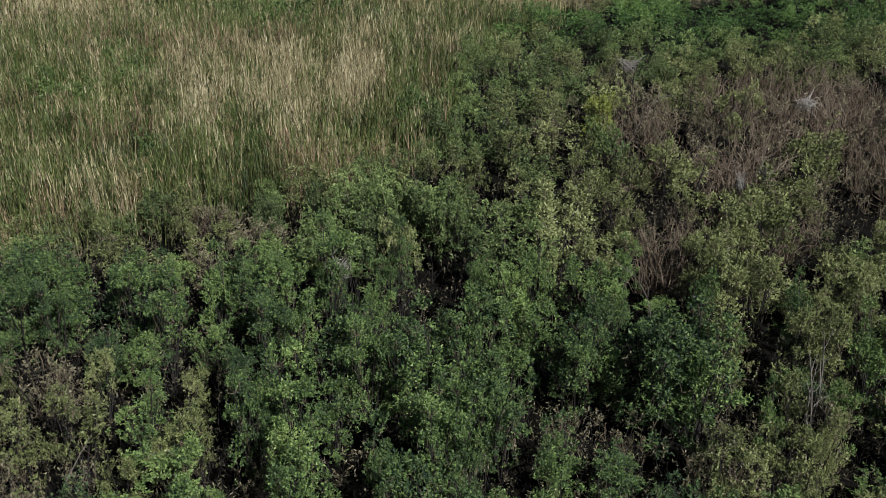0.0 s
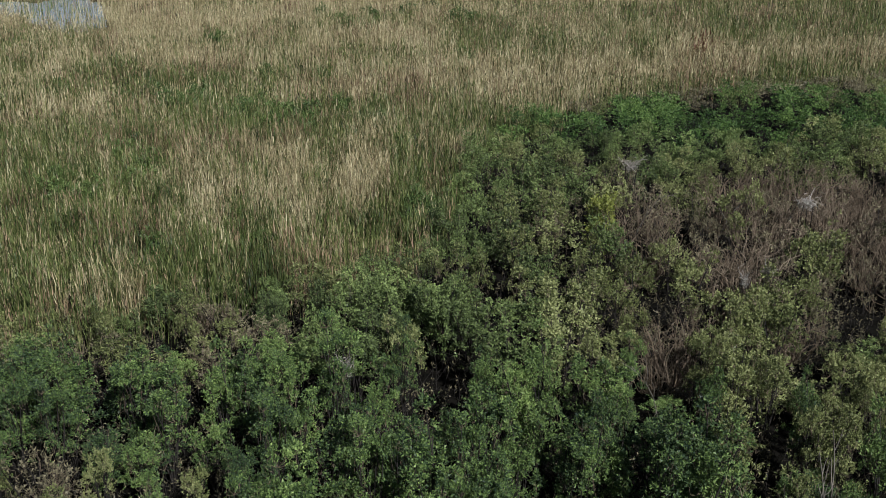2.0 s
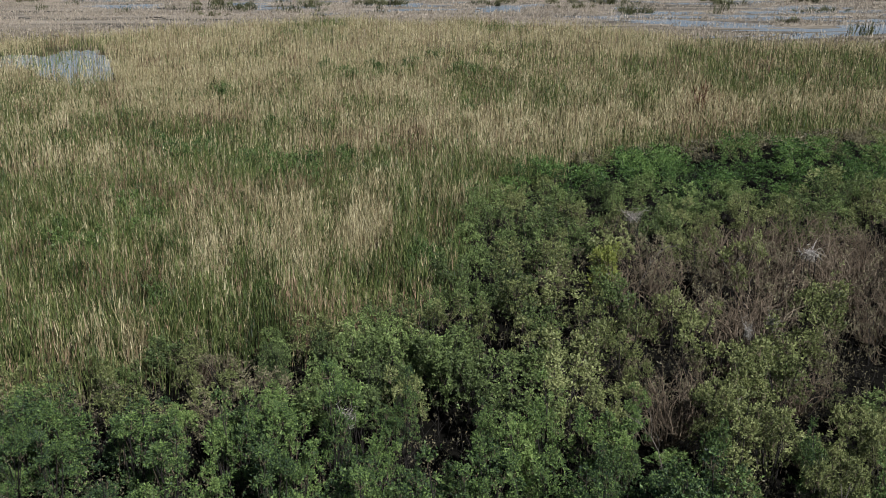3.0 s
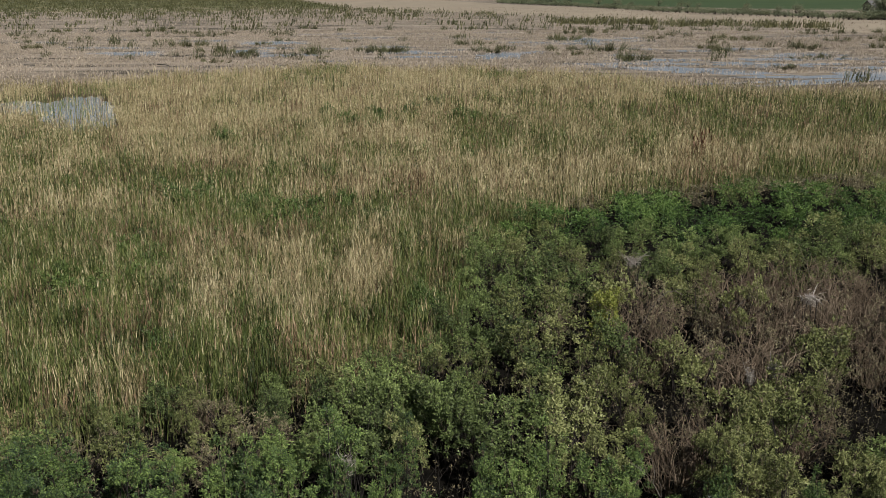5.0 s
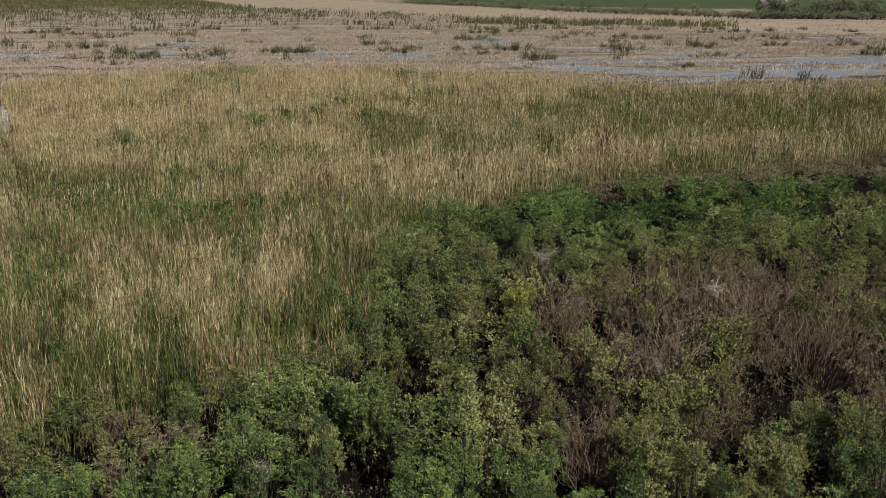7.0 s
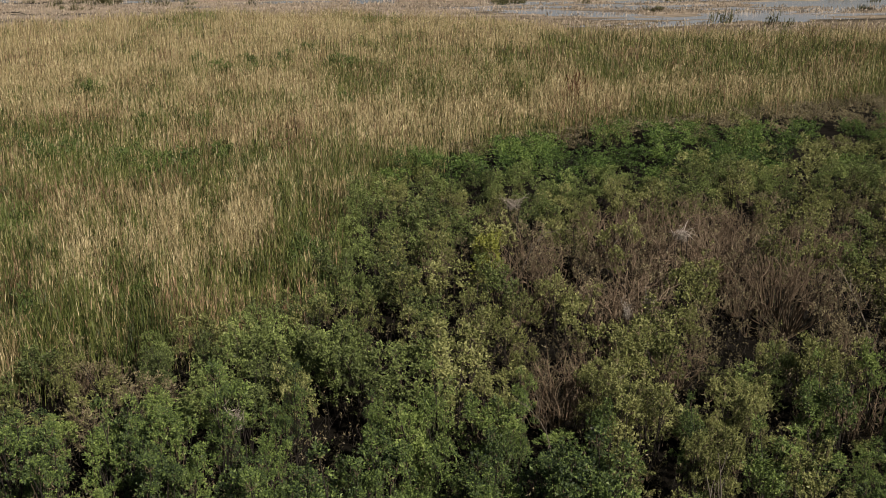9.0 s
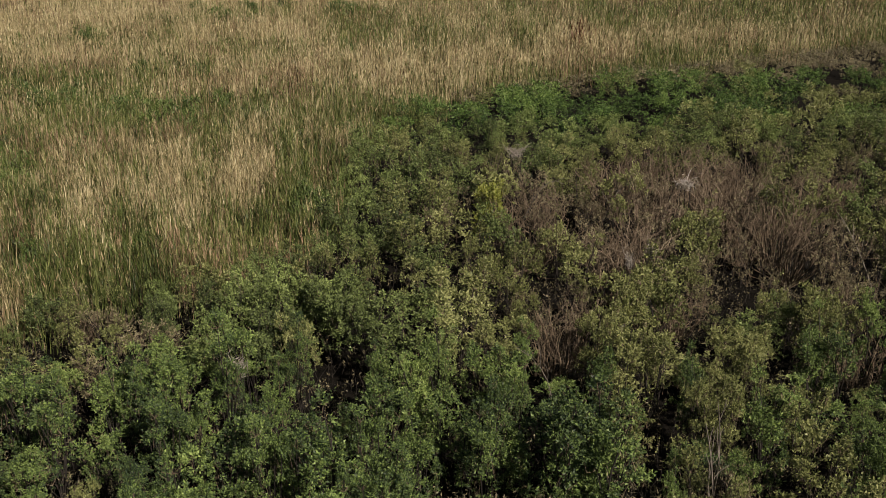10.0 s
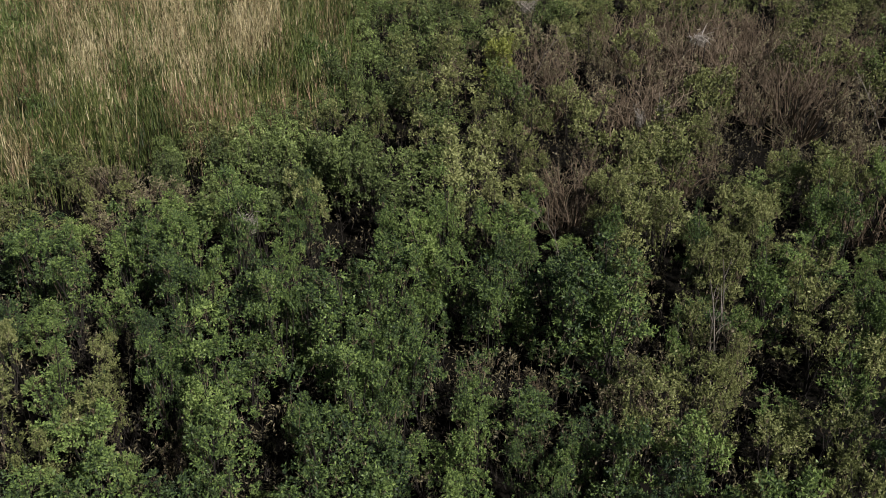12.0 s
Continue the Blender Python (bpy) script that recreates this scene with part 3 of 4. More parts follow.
def plant(kind, x, y, scale, top=9.0):
    """scale widens the plant; its height follows half as much, lower towards the reeds and out in the marsh."""
    stature = 1.0 if kind == "herb" else float(np.interp(willow_edge(x, y), [0, 5], [0.5, 1.0])) * float(np.interp(y, [25, 50], [1.0, 0.8]))
    if x < -4 and 9 < y < 26:
        stature *= 0.92
    high = stature * (0.5 + 0.5 * scale) * float(rng.uniform(0.86, 1.12))
    high = min(high, max(top, 0.3) / 2.7)
    pick = kinds[kind][int(rng.integers(len(kinds[kind])))]
    m = pose(x, y, 0, 0, 0, float(rng.uniform(0, 360)))
    if pick in firsts:
        pick = copy_thing(pick, m)
    else:
        firsts.add(pick)
        pick.matrix_basis = m
    pick.scale = (scale, scale, high)
    return pick


spots = []


def room(x, y, r):
    return all((x - a) ** 2 + (y - b) ** 2 > (0.5 * (r + c)) ** 2 for a, b, c in spots)


def near_kind(x, y):
    """Duller and half-bare shrubs on the two drier sides."""
    if x < -4.5 and y < 16:
        return ("near_olive", "near_olive", "mid_brown", "near")[int(rng.integers(4))]
    return "near_olive" if olive_here(x, y) and rng.uniform() < (0.6 if x > 6 else 0.4) else "near"


for x, y in ((5.3, 30.9), (5.1, 29.8)):
    plant("yellow", x, y, 1.05)
    spots.append((x, y, 2.0))
for x, y, r in CROWNS_WEST + CROWNS_EAST:
    spots.append((x, y, 1.6 * r))
    kind = near_kind(x, y) if y < 20.5 else "mid_olive" if x > 2 else "mid"
    size = r / (0.56 if y < 20.5 else 0.70)
    if size < 1.15:
        plant(kind, x, y, size)
        continue
    # a wide crown is a stand of several shrubs
    a = float(rng.uniform(0, 6.28))
    for k in range(3):
        plant(kind, x + 0.5 * r * math.cos(a + 2.09 * k), y + 0.5 * r * math.sin(a + 2.09 * k), 0.68 * size)
for _ in range(26000):
    y = 6.5 + 68 * float(rng.uniform()) ** 1.15
    x = float(rng.uniform(-0.62, 0.78)) * (y + 3)
    if not seen(x, y, 3) or willow_edge(x, y) < 0.3:
        continue
    if math.hypot(x, y) < 8.4:
        continue
    top, wide = headroom(x, y)
    if top < 1.0 or wide < 0.3:
        continue
    if y >= 40 and noise.noise((x * 0.4, y * 0.3, 12.0)) > 0.3:
        continue
    if -2 < x < 5 and 30 < y < 50 and willow_edge(x, y) < 4 and noise.noise((x * 0.8, y * 0.6, 21.0)) > 0.18 * willow_edge(x, y) - 0.45:
        continue
    if 22 < y < 40 and noise.noise((x * 0.5, y * 0.42, 12.0)) > 0.36:
        continue
    zone = "near" if y < 20.5 + 2 * noise.noise((x * 0.3, y * 0.2, 15.0)) else "mid" if y < 42 else "far"
    scale = float(rng.uniform(0.75, 1.18))
    r = {"near": 1.08, "mid": 1.2, "far": 1.9}[zone] * (scale if zone != "far" else 1.0)
    if zone != "far":
        scale = min(scale, wide / 0.62)
        r = min(r, 1.6 * wide)
    if dead_here(x, y):
        r = 1.05
    if not room(x, y, r):
        continue
    spots.append((x, y, r))
    if dead_here(x, y):
        kind = ("dead", "mid_olive", "mid_brown", "mid_brown")[int(rng.integers(4))] if rng.uniform() < 0.7 else "dead"
    elif brown_here(x, y):
        kind = "far_brown"
    elif zone == "far" and y > 43 and rng.uniform() < 0.08:
        kind = "far_brown"
    elif zone == "far" and rng.uniform() < (0.5 if x > 22 and y < 50 else 0.12):
        kind = "far_olive"
    elif zone != "far" and (x > 2.6 and 21 < y < 38 and rng.uniform() < 0.36 or x < -4 and 19 < y < 27 and rng.uniform() < 0.3):
        kind = "mid_brown"
    elif zone == "near":
        kind = near_kind(x, y)
    elif zone == "mid" and rng.uniform() < (0.75 if olive_here(x, y) else 0.25):
        kind = "mid_olive"
    else:
        kind = zone
    plant(kind, x, y, scale, top)
# the thicket goes on under and behind the camera
for _ in range(900):
    a, d = rng.uniform(0, 2 * math.pi), 15 * math.sqrt(rng.uniform())
    x, y = d * math.sin(a), d * math.cos(a)
    if (seen(x, y, 3) and y > 6.5) or not room(x, y, 2.6):
        continue
    spots.append((x, y, 2.6))
    plant("back", x, y, float(rng.uniform(1.0, 1.25)))
# dull undergrowth in the shade between the shrubs
sprigs = []
while len(sprigs) < 8000:
    y = 8 + 34 * float(rng.uniform())
    x = float(rng.uniform(-0.6, 0.76)) * (y + 2)
    if seen(x, y, 2) and willow_edge(x, y) > 0.2:
        sprigs.append((x, y))
for a, b, r in GAPS:
    for _ in range(45):
        sprigs.append((a * 1.08 + float(rng.normal(0, r * 0.8)), b * 1.08 + float(rng.normal(0, r + 0.5))))
sprigs = np.array(sprigs)
n, k = len(sprigs), 7
high = rng.uniform(0.25, 1.25, n) * np.array([min(1.0, 0.35 + 0.4 * headroom(x, y)[0]) for x, y in sprigs.tolist()])
foot = np.column_stack([sprigs, np.full(n, -0.05)])
head = foot + np.column_stack([rng.normal(0, 0.22, (n, 2)), high])
v, f = tubes(bend(foot, head, rng.normal(0, 0.06, (n, 3)), 3), np.array([[0.008, 0.006, 0.004]]) * np.ones((n, 1)), 3)
tagged(new("undergrowth_stem", mesh("undergrowth_stem", v, f, BARK)), "thin bare stems of the shaded undergrowth", "undergrowth", kind="stuff")
base = np.repeat(head, k, 0) - np.column_stack([np.zeros((n * k, 2)), rng.uniform(0, 0.25, n * k)])
along = unit(rng.normal(0, 0.7, (n * k, 3)) + [0, 0, 0.45])
v, f = leaves(base, along, 0.085 * rng.uniform(0.7, 1.3, n * k), 0.032)
tagged(new("undergrowth_leaf", mesh("undergrowth_leaf", v, f, LEAF_BROWN)), "dull brownish leaves of the shaded undergrowth", "undergrowth", kind="stuff")
# bare tangles and half-bare bushes in the gaps
for x, y, kind, size, top in ((5.3, 20.8, "dead", 0.75, 2.0), (5.9, 21.9, "dead", 0.8, 2.0), (9.0, 22.8, "dead", 0.7, 1.9), (12.6, 19.6, "dead", 0.7, 1.8), (2.3, 14.4, "mid_brown", 0.7, 2.0),
                              (3.4, 14.2, "mid_brown", 0.6, 1.9), (5.2, 13.6, "mid_brown", 0.8, 2.1), (4.6, 13.2, "mid_brown", 0.7, 1.9), (5.6, 12.4, "mid_brown", 0.7, 1.9), (2.9, 12.4, "mid_brown", 0.6, 1.6),
                              (-7.0, 12.0, "mid_brown", 0.8, 2.2), (-7.6, 12.8, "mid_brown", 0.8, 2.0), (-3.2, 12.9, "mid_brown", 0.5, 1.5), (7.3, 14.6, "mid_brown", 0.7, 2.1), (-7.1, 24.3, "dead", 0.6, 2.0)):
    plant(kind, x, y, size, top)

nest_thing = nest("stick nest whitened by droppings on bare branches")
for i, (x, y, size) in enumerate([(6.9, 35.0, 1.0), (12.0, 30.4, 0.9), (8.8, 24.3, 0.45), (8.0, 23.8, 0.35), (-2.2, 18.8, 0.4)]):
    m = pose(x, y, 2.05, 0, 0, 47.0 * i)
    if i:
        copy_thing(nest_thing, m).scale = (size, size, 1.0)
    else:
        nest_thing.matrix_basis = m


def bare_branch(label, start, end, bow, thick):
    """One pale dead branch with a few side twigs."""
    thing = tagged(new("bare_branch"), label, "branch", "bare branches in the thicket")
    a, b = np.array([start], float), np.array([end], float)
    path = bend(a, b, np.array([bow], float), 7)
    v, f = tubes(path, np.linspace(thick, thick * 0.35, 7)[None, :], 5)
    part("limb", mesh("limb", v, f, PALE_BARK), thing)
    for i in range(2, 6):
        s = path[:, i]
        e = s + unit(b - a) * 0.25 + rng.normal(0, 0.16, (1, 3)) + [0, 0, 0.08]
        v, f = tubes(bend(s, e, rng.normal(0, 0.03, (1, 3)), 4), np.linspace(thick * 0.5, thick * 0.2, 4)[None, :], 4)
        part("side_twig", mesh("side_twig", v, f, PALE_BARK), thing)
    return thing


for start, end, bow, thick in [
    ((4.6, 18.3, 0.2), (3.8, 18.6, 2.3), (0.3, -0.1, 0.3), 0.013), ((-6.9, 11.9, 0.1), (-5.6, 12.3, 2.5), (0, 0, 0.1), 0.018),
    ((6.9, 14.5, -0.05), (6.6, 14.6, 2.6), (0.1, 0, 0), 0.022), ((7.1, 14.9, -0.05), (6.9, 14.8, 2.3), (-0.1, 0, 0), 0.016),
    ((7.2, 15.3, -0.05), (7.2, 15.5, 2.5), (0.12, 0, 0), 0.020), ((6.4, 31.5, 0.0), (7.9, 31.1, 2.0), (0, 0, 0.8), 0.024),
    ((-50.5, 160.5, -0.1), (-43.0, 151.5, -0.1), (0.6, 0.5, 0.5), 0.14), ((15.6, 23.6, 0.0), (15.2, 26.0, 2.4), (0, 0, 0.3), 0.026), ((9.0, 30.6, 0.0), (10.4, 30.8, 1.9), (0, 0, 0.8), 0.022),
]:
    bare_branch("pale bare branch standing among the shrubs", start, end, bow, thick)

# ---- reeds ----


def dryness(x, y):
    d = float(np.interp(y, [28, 48, 62, 100], [0.26, 0.40, 0.56, 0.80])) + 1.0 * noise.noise((x * 0.08, y * 0.12, 2.0)) + 0.8 * noise.noise((x * 0.25, y * 0.3, 7.0)) + 0.8 * noise.noise((x * 0.7, y * 0.5, 17.0)) - 0.09
    for cx, cy, rx, ry, w in PATCHES:
        q = ((x - cx) / rx) ** 2 + ((y - cy) / ry) ** 2
        if q < 2.5:
            d += w * (0.40 if w > 0 else 0.52) * math.exp(-q)
    return d


def blades(places, height, width, leaf_count, lean=(0.03, 0.0), spread=0.085, leaf_long=0.2, plume=0.0):
    """Reed stems as narrow upright ribbons, each with some pointed leaves and a share of them with a seed plume."""
    p = np.asarray(places, float)
    n = len(p)
    a = rng.uniform(0, 2 * np.pi, n)
    lump = np.array([noise.noise((x * 0.9, y * 0.6, 6.0)) + 0.6 * noise.noise((x * 0.25, y * 0.2, 3.0)) for x, y in p.tolist()])
    h = height * rng.uniform(0.55, 1.12, n) * (1 + 0.55 * lump)
    side = np.stack([np.cos(a), np.sin(a), np.zeros(n)], 1) * (width * rng.uniform(0.5, 1.3, n))[:, None] / 2
    slope = np.stack([rng.normal(lean[0], spread, n), rng.normal(lean[1], spread, n)], 1) * h[:, None]
    base = np.stack([p[:, 0], p[:, 1], np.full(n, -0.05)], 1)
    tip = base + np.stack([slope[:, 0], slope[:, 1], h], 1)
    v = [np.stack([base - side, base + side, tip], 1).reshape(-1, 3)]
    for _ in range(leaf_count):
        u = rng.uniform(0.35, 1.05, (n, 1))
        b = base + (tip - base) * u * 0.9
        a = rng.uniform(0, 2 * np.pi, n)
        ln = h * leaf_long * rng.uniform(0.6, 1.6, n)
        t = b + np.stack([np.cos(a) * ln * 0.32, np.sin(a) * ln * 0.32, ln * rng.uniform(0.45, 1.1, n)], 1)
        w = np.stack([-np.sin(a), np.cos(a), np.zeros(n)], 1) * (width * 1.2)
        v.append(np.stack([b - w / 2, b + w / 2, t], 1).reshape(-1, 3))
    pick = rng.uniform(0, 1, n) < plume
    if pick.any():
        k = int(pick.sum())
        a = rng.uniform(0, 2 * np.pi, k)
        b = base[pick] + (tip - base)[pick] * 0.86
        t = tip[pick] + np.stack([rng.normal(0.06, 0.03, k), rng.normal(0, 0.03, k), np.full(k, 0.06)], 1)
        w = np.stack([np.cos(a), np.sin(a), np.zeros(k)], 1) * (width * 1.5)
        v.append(np.stack([b, (b + t) / 2 + w, t], 1).reshape(-1, 3))
    v = np.concatenate(v)
    return v, np.arange(len(v), dtype=np.int32).reshape(-1, 3)


def scatter(count, y0, y1, wide=1.0):
    """Places spread evenly over the seen sector between two distances."""
    r = np.sqrt(rng.uniform(y0 * y0, y1 * y1, count))
    a = np.radians(rng.uniform(-30 * wide, 37 * wide, count))
    return r * np.sin(a), r * np.cos(a)


def reed_bed(count, d0, d1, height, width, leaf_count):
    dry, green, brown = [], [], []
    xs, ys = scatter(count, d0, d1)
    shore = np.interp(xs, SHORE_X, SHORE_Y)
    pick = rng.uniform(0, 1, count)
    for x, y, s, q in zip(xs.tolist(), ys.tolist(), shore.tolist(), pick.tolist()):
        inner = willow_edge(x, y)
        if inner > 0.5 + (5.5 if -3 < x < 6 and y > 29 else 2.2) * q or y > s + 9 * noise.noise((x * 0.08, y * 0.08, 4.0)):
            continue
        if (inside(x, y, -45, 101, 10, 6) or abs((x + 38) * 0.93 + (y - 98) * 0.36) < 3.2 and abs(y - 98) < 16) and q < 0.72:
            continue
        d = dryness(x, y)
        rusty = 0.42 if noise.noise((x * 0.22, y * 0.2, 31.0)) > 0.22 else 0.07
        if float(rng.uniform()) < rusty:
            brown.append((x, y))
        else:
            (dry if q < min(max(1.35 * (d - 0.5) + 0.52, 0.10), 0.90) else green).append((x, y))
    for name, places, material, label, hh in (("dry_reeds", dry, REED_DRY, "dry straw-coloured standing reeds", 1.05), ("green_reeds", green, REED_GREEN, "living green reeds", 0.85), ("brown_reeds", brown, REED_BROWN, "rusty brown dead reeds in patches", 0.95)):
        v, f = blades(places, height * hh, width * (1.1 if places is green else 0.85), leaf_count, plume=0.25 if places is dry else 0.06)
        tagged(new(name, mesh(name, v, f, material)), label, "reeds", kind="stuff")


reed_bed(96000, 21, 50, 1.8, 0.022, 3)
reed_bed(110000, 50, 90, 1.65, 0.035, 2)
reed_bed(135000, 90, 165, 1.35, 0.056, 1)

# leafy green herbs that stand in loose clumps among the reeds
for x, y, size in [(-15.5, 52.6, 1.0), (-13.7, 53.0, 0.9), (-18.3, 53.7, 0.8), (-10.6, 48.3, 1.1), (-8.4, 45.9, 1.1), (-6.9, 46.1, 1.0), (-7.6, 46.7, 0.9), (-14.6, 41.3, 0.8), (-10.8, 41.5, 0.8), (-12.4, 36.9, 0.9),
                   (-15.4, 35.6, 0.9), (-2.1, 43.1, 0.8), (-0.9, 34.6, 0.7), (-0.7, 33.2, 0.75), (-1.0, 32.2, 0.7), (-0.5, 31.2, 0.7), (-14.2, 52.0, 0.8), (-16.6, 54.8, 0.9), (-5.6, 50.7, 0.7), (-9.6, 29.6, 0.6), (-6.2, 30.4, 0.5),
                   (-14.3, 54.5, 1.0), (-10.4, 51.2, 0.8), (-7.4, 48.2, 1.0), (-14.3, 42.6, 0.6), (-12.7, 39.1, 0.8), (-11.4, 42.9, 0.5), (-22.6, 55.9, 0.7), (-17.6, 73.8, 0.8), (-11.8, 92.0, 0.8), (-8.6, 82.3, 1.1),
                   (-7.0, 81.0, 0.9), (-7.0, 90.3, 0.9), (-3.9, 93.3, 1.0), (-1.8, 100.0, 0.8), (-3.3, 48.1, 0.7), (1.1, 43.8, 0.8), (-1.3, 34.9, 0.6), (1.4, 67.6, 0.8), (-11.5, 60.5, 0.6), (-7.9, 60.3, 0.6),
                   (-14.1, 59.2, 0.7), (-8.9, 49.2, 0.9), (0.8, 87.2, 1.0), (2.2, 86.0, 0.8), (-15.7, 37.5, 0.7), (-13.9, 35.4, 0.8)]:
    plant("herb", x, y, size)

# russet dock stand in the reeds
px = rng.normal(17.7, 0.6, 150), rng.normal(68.3, 0.6, 150)
v, f = blades(np.stack(px, 1), 1.9, 0.07, 2)
tagged(new("russet_dock", mesh("russet_dock", v, f, RUSSET)), "stand of dead russet dock stems among reeds", "plants", kind="stuff")

# ---- open marsh ----


def wet(x, y):
    return any(inside(x, y, cx, cy, rx, ry) for cx, cy, rx, ry, _ in PONDS)


def tufts(name, count, d0, d1, per, spread, height, width, material, label, density):
    xs, ys = scatter(count, d0, d1)
    out = []
    for x, y in zip(xs.tolist(), ys.tolist()):
        if y < np.interp(x, SHORE_X, SHORE_Y) - 2 or rng.uniform() > density(x, y):
            continue
        for _ in range(per):
            out.append((x + float(rng.normal(0, spread)), y + float(rng.normal(0, spread * 0.6))))
    v, f = blades(out, height, width, 1, lean=(0.25, 0.0), spread=0.12, leaf_long=0.5)
    tagged(new(name, mesh(name, v, f, material)), label, "plants", kind="stuff")


def on_meadow(x, y):
    return x > np.interp(y, [200, 263, 350, 488, 640, 1500], [215, 124, 110, 40, -60, -260])


def sedge_density(x, y):
    return (0.5 if on_meadow(x, y) else 1.0) * (0.015 if wet(x, y) else 1.0) * min(max(0.7 + 1.2 * noise.noise((x * 0.03, y * 0.08, 1.0)), 0.05), 1)


def rush_density(x, y):
    d = max(0.0, 1.6 * noise.noise((x * 0.03, y * 0.05, 8.0)) - 0.12) + 0.05
    if y > 300:
        d += 0.2 + (0.9 if x < 20 and y > 420 else 0.0)
    if on_meadow(x, y):
        return 0.0
    return min(d, 1) * (0.3 if wet(x, y) else 1)


tufts("dry_sedge", 33000, 118, 300, 6, 0.38, 0.5, 0.15, SEDGE, "low dry pinkish sedge tussocks in shallow water", sedge_density)
tufts("dry_sedge", 16000, 300, 700, 2, 0.6, 0.6, 0.38, SEDGE, "low dry pinkish sedge tussocks in shallow water", sedge_density)
tufts("bulrush", 900, 135, 320, 26, 0.75, 1.35, 0.15, RUSH, "dark green bulrush clumps in the open marsh", rush_density)
tufts("bulrush", 7000, 300, 1250, 8, 2.0, 1.9, 0.5, RUSH, "dark green bulrush clumps in the open marsh", rush_density)



def rush_mound(label):
    """A wide rounded clump of bulrushes."""
    n = 420
    r, a = 1.8 * np.sqrt(rng.uniform(0, 1, n)), rng.uniform(0, 2 * np.pi, n)
    h = 2.4 * (1 - 0.5 * (r / 1.8) ** 2) * rng.uniform(0.45, 1.1, n)
    lump = rng.integers(0, 7, n)
    cx, cy, tall = rng.normal(0, 2.0, 7)[lump], rng.normal(0, 1.2, 7)[lump], rng.uniform(0.35, 1.25, 7)[lump]
    h, r = h * tall, r * tall * 0.5
    foot = np.stack([cx + r * np.cos(a), cy + r * np.sin(a), np.full(n, -0.05)], 1)
    tip = foot * [1.3, 1.3, 1] + np.stack([rng.normal(0.1, 0.15, n), rng.normal(0, 0.15, n), h], 1)
    w = np.stack([-np.sin(a * 3), np.cos(a * 3), np.zeros(n)], 1) * 0.06
    v = np.stack([foot - w, foot + w, tip], 1).reshape(-1, 3)
    thing = tagged(new("bulrush_mound"), label, "bulrush", "bulrush mounds in the open marsh")
    tagged(part("blade", mesh("blade", v, np.arange(3 * n).reshape(-1, 3), RUSH), thing), kind="stuff")
    return thing


belt_x, belt_y = [], []
for i in range(150):
    u = float(rng.uniform())
    cx, cy = 40 + 85 * u + float(rng.normal(0, 3)), 372 - 45 * u + float(rng.normal(0, 9))
    belt_x += (cx + rng.normal(0, 1.2, 14)).tolist()
    belt_y += (cy + rng.normal(0, 1.2, 14)).tolist()
v, f = blades(np.stack([belt_x, belt_y], 1), 1.9, 0.35, 1, lean=(0.1, 0.0), spread=0.12, leaf_long=0.5)
tagged(new("bulrush_belt", mesh("bulrush_belt", v, f, RUSH)), "belt of green bulrushes before the dry meadow", "plants", kind="stuff")

mounds = [rush_mound("ragged olive bulrush mound standing in shallow water") for _ in range(3)]
mound_spots = [(-45, 193, 1.0), (-27, 193, 0.9), (-13, 198, 1.0), (31, 199, 1.1), (32, 174, 0.9), (23, 200, 0.8), (28, 245, 1.1), (56, 197, 0.8), (71, 243, 0.8), (53, 153, 0.6), (-58, 214, 1.1), (5, 221, 0.9), (74, 205, 1.0)]
for _ in range(70):
    r, a = float(rng.uniform(165, 330)), radians(float(rng.uniform(-25, 31)))
    mound_spots.append((r * math.sin(a), r * math.cos(a), float(rng.uniform(0.25, 0.85))))
for i, (x, y, size) in enumerate(mound_spots):
    m = pose(x, y, 0, 0, 0, 67.0 * i)
    if i < 3:
        mound = mounds[i]
        mound.matrix_basis = m
    else:
        mound = copy_thing(mounds[i % 3], m)
    mound.scale = (size * 1.2, size, size)

# ---- far bank ----


def tree(radius, height, label, clumps=22, each=18, leaf=0.5):
    thing = tagged(new("bank_tree"), label, "tree", "trees on the far bank")
    n = clumps
    d = ball(n, -0.4)
    limb = np.arange(0, n, 3)
    c = d * [radius * 0.75, radius * 0.75, height * 0.36] * rng.uniform(0.5, 1.05, (n, 1)) + [0, 0, height * 0.58]
    m = len(limb)
    foot = np.zeros((m, 3)) + [0, 0, height * 0.15]
    v, f = tubes(bend(foot, c[limb], rng.normal(0, 0.2, (m, 3)), 3), np.linspace(0.14, 0.03, 3)[None, :] * np.ones((m, 1)), 3)
    v2, f2 = tubes(bend(np.array([[0, 0, -0.2]]), np.array([[0.1, 0, height * 0.6]]), np.array([[0.2, 0.1, 0]]), 5), np.linspace(0.3, 0.1, 5)[None, :], 7)
    part("trunk", mesh("trunk", np.concatenate([v, v2]), np.concatenate([f, f2 + len(v)]), BARK), thing)
    w = np.repeat(np.arange(n), each)
    base = c[w] + ball(n * each) * (radius * rng.uniform(0.2, 0.42, n))[w, None] * rng.uniform(0.6, 1, (n * each, 1))
    v, f = leaves(base, unit(rng.normal(0, 1, (n * each, 3)) + [0, 0, 0.3]), leaf * rng.uniform(0.6, 1.3, n * each), leaf * 0.6)
    part("crown", mesh("crown", v, f, FAR_LEAF), thing)
    return thing


trees = [tree(3.4, 8.5, "broad grey-green tree on the far bank"), tree(2.6, 6.0, "rounded olive tree on the far bank"), tree(4.2, 3.4, "low spreading grey-green shrub on the far bank", 20, 18, 0.6)]
used = set()
BANK_S, BANK_X, BANK_Y = [0, 0.3, 0.55, 0.75, 0.9, 1.0], [43, 88, 122, 164, 205, 262], [925, 738, 530, 410, 395, 380]


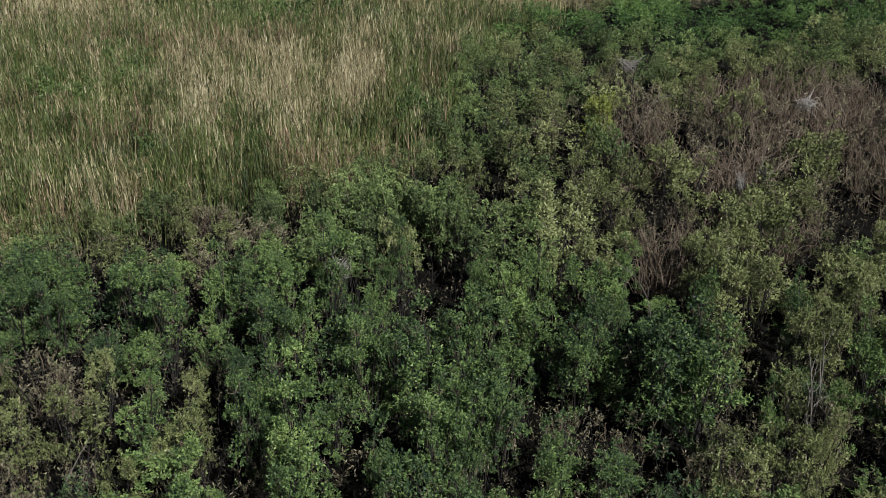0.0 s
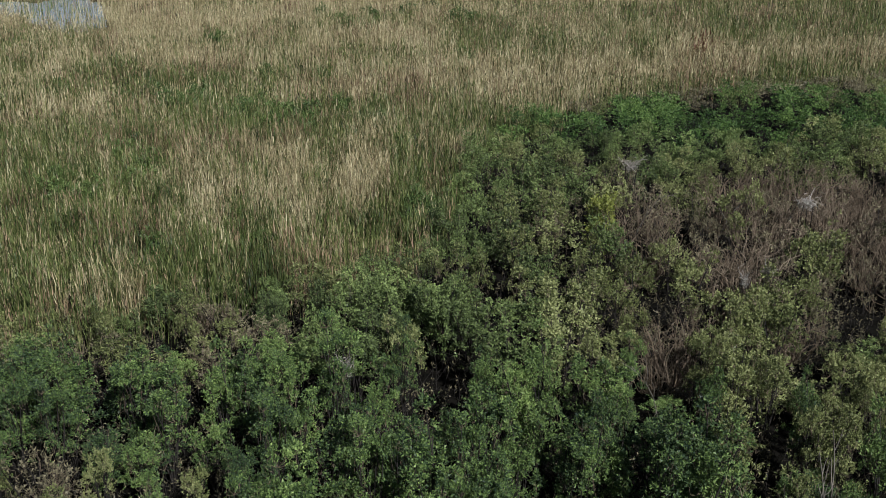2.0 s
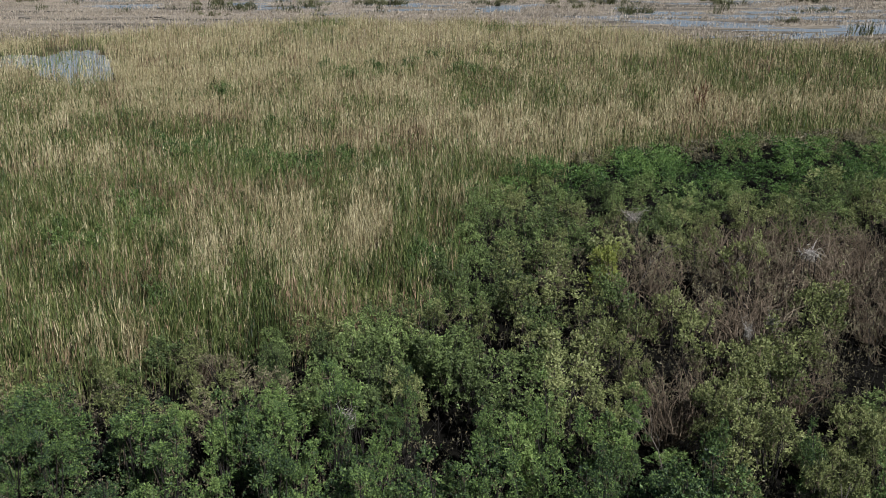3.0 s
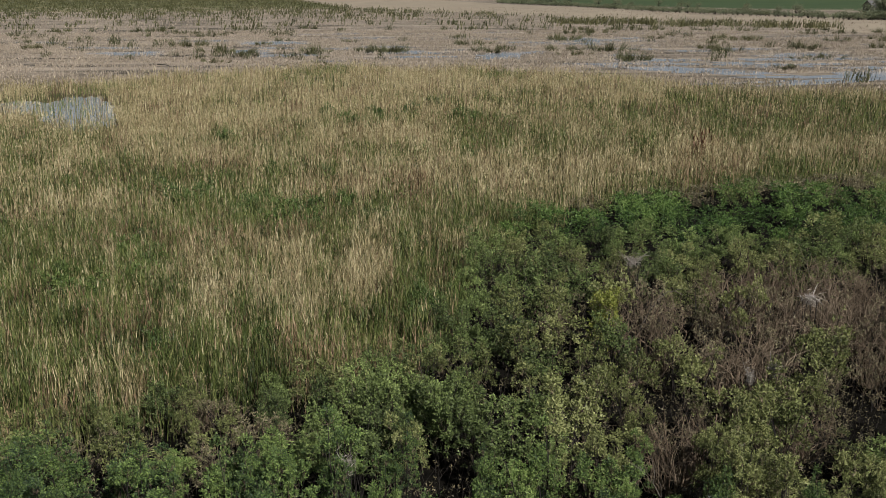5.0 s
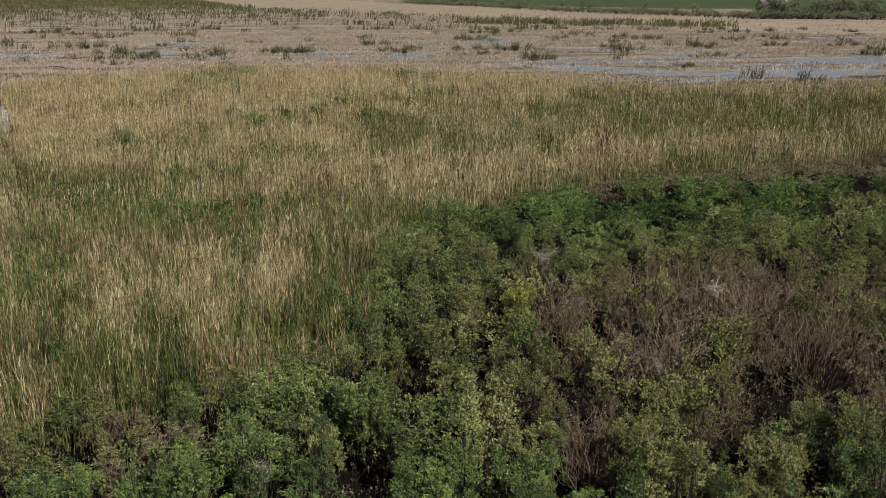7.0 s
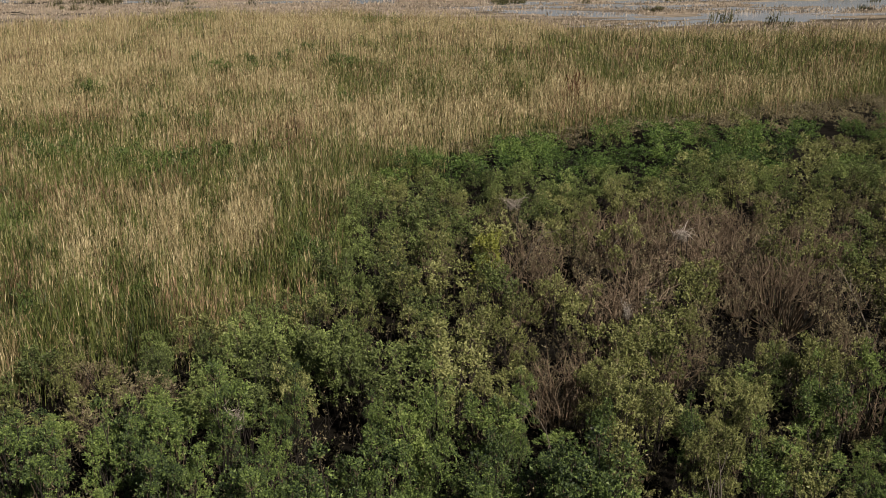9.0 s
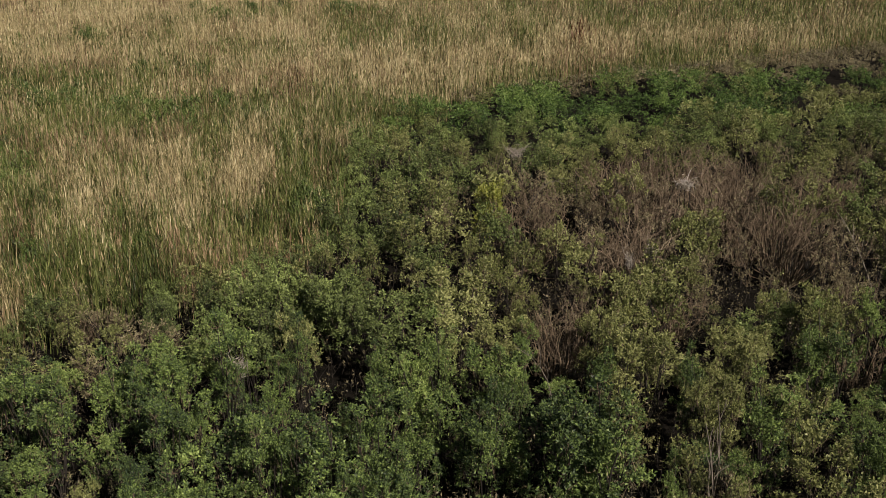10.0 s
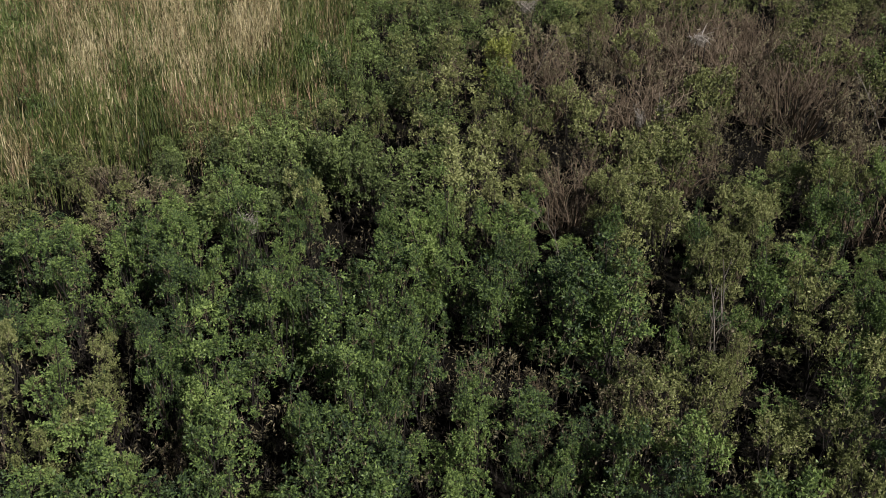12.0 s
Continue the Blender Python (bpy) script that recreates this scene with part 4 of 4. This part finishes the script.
def bank(s, k, size, depth):
    x = float(np.interp(s, BANK_S, BANK_X)) + depth * 0.5
    y = float(np.interp(s, BANK_S, BANK_Y)) + depth
    m = pose(x, y, 0, 0, 0, float(rng.uniform(0, 360)))
    if k not in used:
        used.add(k)
        trees[k].matrix_basis = m
        return
    ob = copy_thing(trees[k], m)
    ob.scale = (size * (1.6 if k == 2 else 1.25), size * 1.25, size)


for i in range(190):
    bank((i + float(rng.uniform())) / 195, 2, float(rng.uniform(0.5, 0.95)), float(rng.uniform(0, 9)))
for i in range(70):
    bank(float(rng.uniform(0.78, 1.0)), int(rng.integers(0, 3)), float(rng.uniform(0.9, 1.35)), float(rng.uniform(3, 40)))
for i in range(26):
    bank(float(rng.uniform(0.1, 0.85)), int(rng.integers(0, 2)), float(rng.uniform(0.7, 1.0)), float(rng.uniform(20, 60)))


def barn(name, label, x, y, turn, roof, L, W, H, R):
    """A boarded farm building with a pitched roof."""
    thing = tagged(new(name), label, "building")
    thing.matrix_basis = pose(x, y, 0, 0, 0, turn)

    def solid(name, verts, faces, material):
        me = bpy.data.meshes.new(name)
        me.from_pydata(verts, [], faces)
        me.materials.append(material)
        return part(name, me, thing)

    wall = solid("wall", [(-L, -W, -0.1), (L, -W, -0.1), (L, W, -0.1), (-L, W, -0.1), (-L, -W, H), (L, -W, H), (L, W, H), (-L, W, H), (-L, 0, R - 0.05), (L, 0, R - 0.05)],
          [(0, 1, 5, 4), (1, 2, 6, 9, 5), (2, 3, 7, 6), (3, 0, 4, 8, 7)], BOARD)
    for s in (-1, 1):
        e, t = s * (W + 0.5), 0.12
        solid("roof", [(-L - 0.4, e, H - 0.25), (L + 0.4, e, H - 0.25), (L + 0.4, 0, R), (-L - 0.4, 0, R), (-L - 0.4, e, H - 0.25 + t), (L + 0.4, e, H - 0.25 + t), (L + 0.4, 0, R + t), (-L - 0.4, 0, R + t)],
              [(0, 1, 2, 3), (4, 5, 6, 7), (0, 1, 5, 4), (1, 2, 6, 5), (3, 0, 4, 7)], roof)
    door = solid("door", [(-1.5, -W - 0.06, -0.05), (1.5, -W - 0.06, -0.05), (1.5, -W - 0.06, 2.6), (-1.5, -W - 0.06, 2.6), (-1.5, -W, -0.05), (1.5, -W, -0.05), (1.5, -W, 2.6), (-1.5, -W, 2.6)],
          [(0, 1, 2, 3), (0, 4, 5, 1), (1, 5, 6, 2), (2, 6, 7, 3), (3, 7, 4, 0)], BARK)
    door.parent = wall
    return thing


barn("barn", "dark boarded barn with a dark pitched roof", 236, 552, 12, BOARD, 4.6, 3.5, 4.0, 6.3)
barn("shed", "farm shed with a pale metal roof beside the barn", 246, 560, -12, ROOF, 5.0, 4.5, 2.6, 6.4)
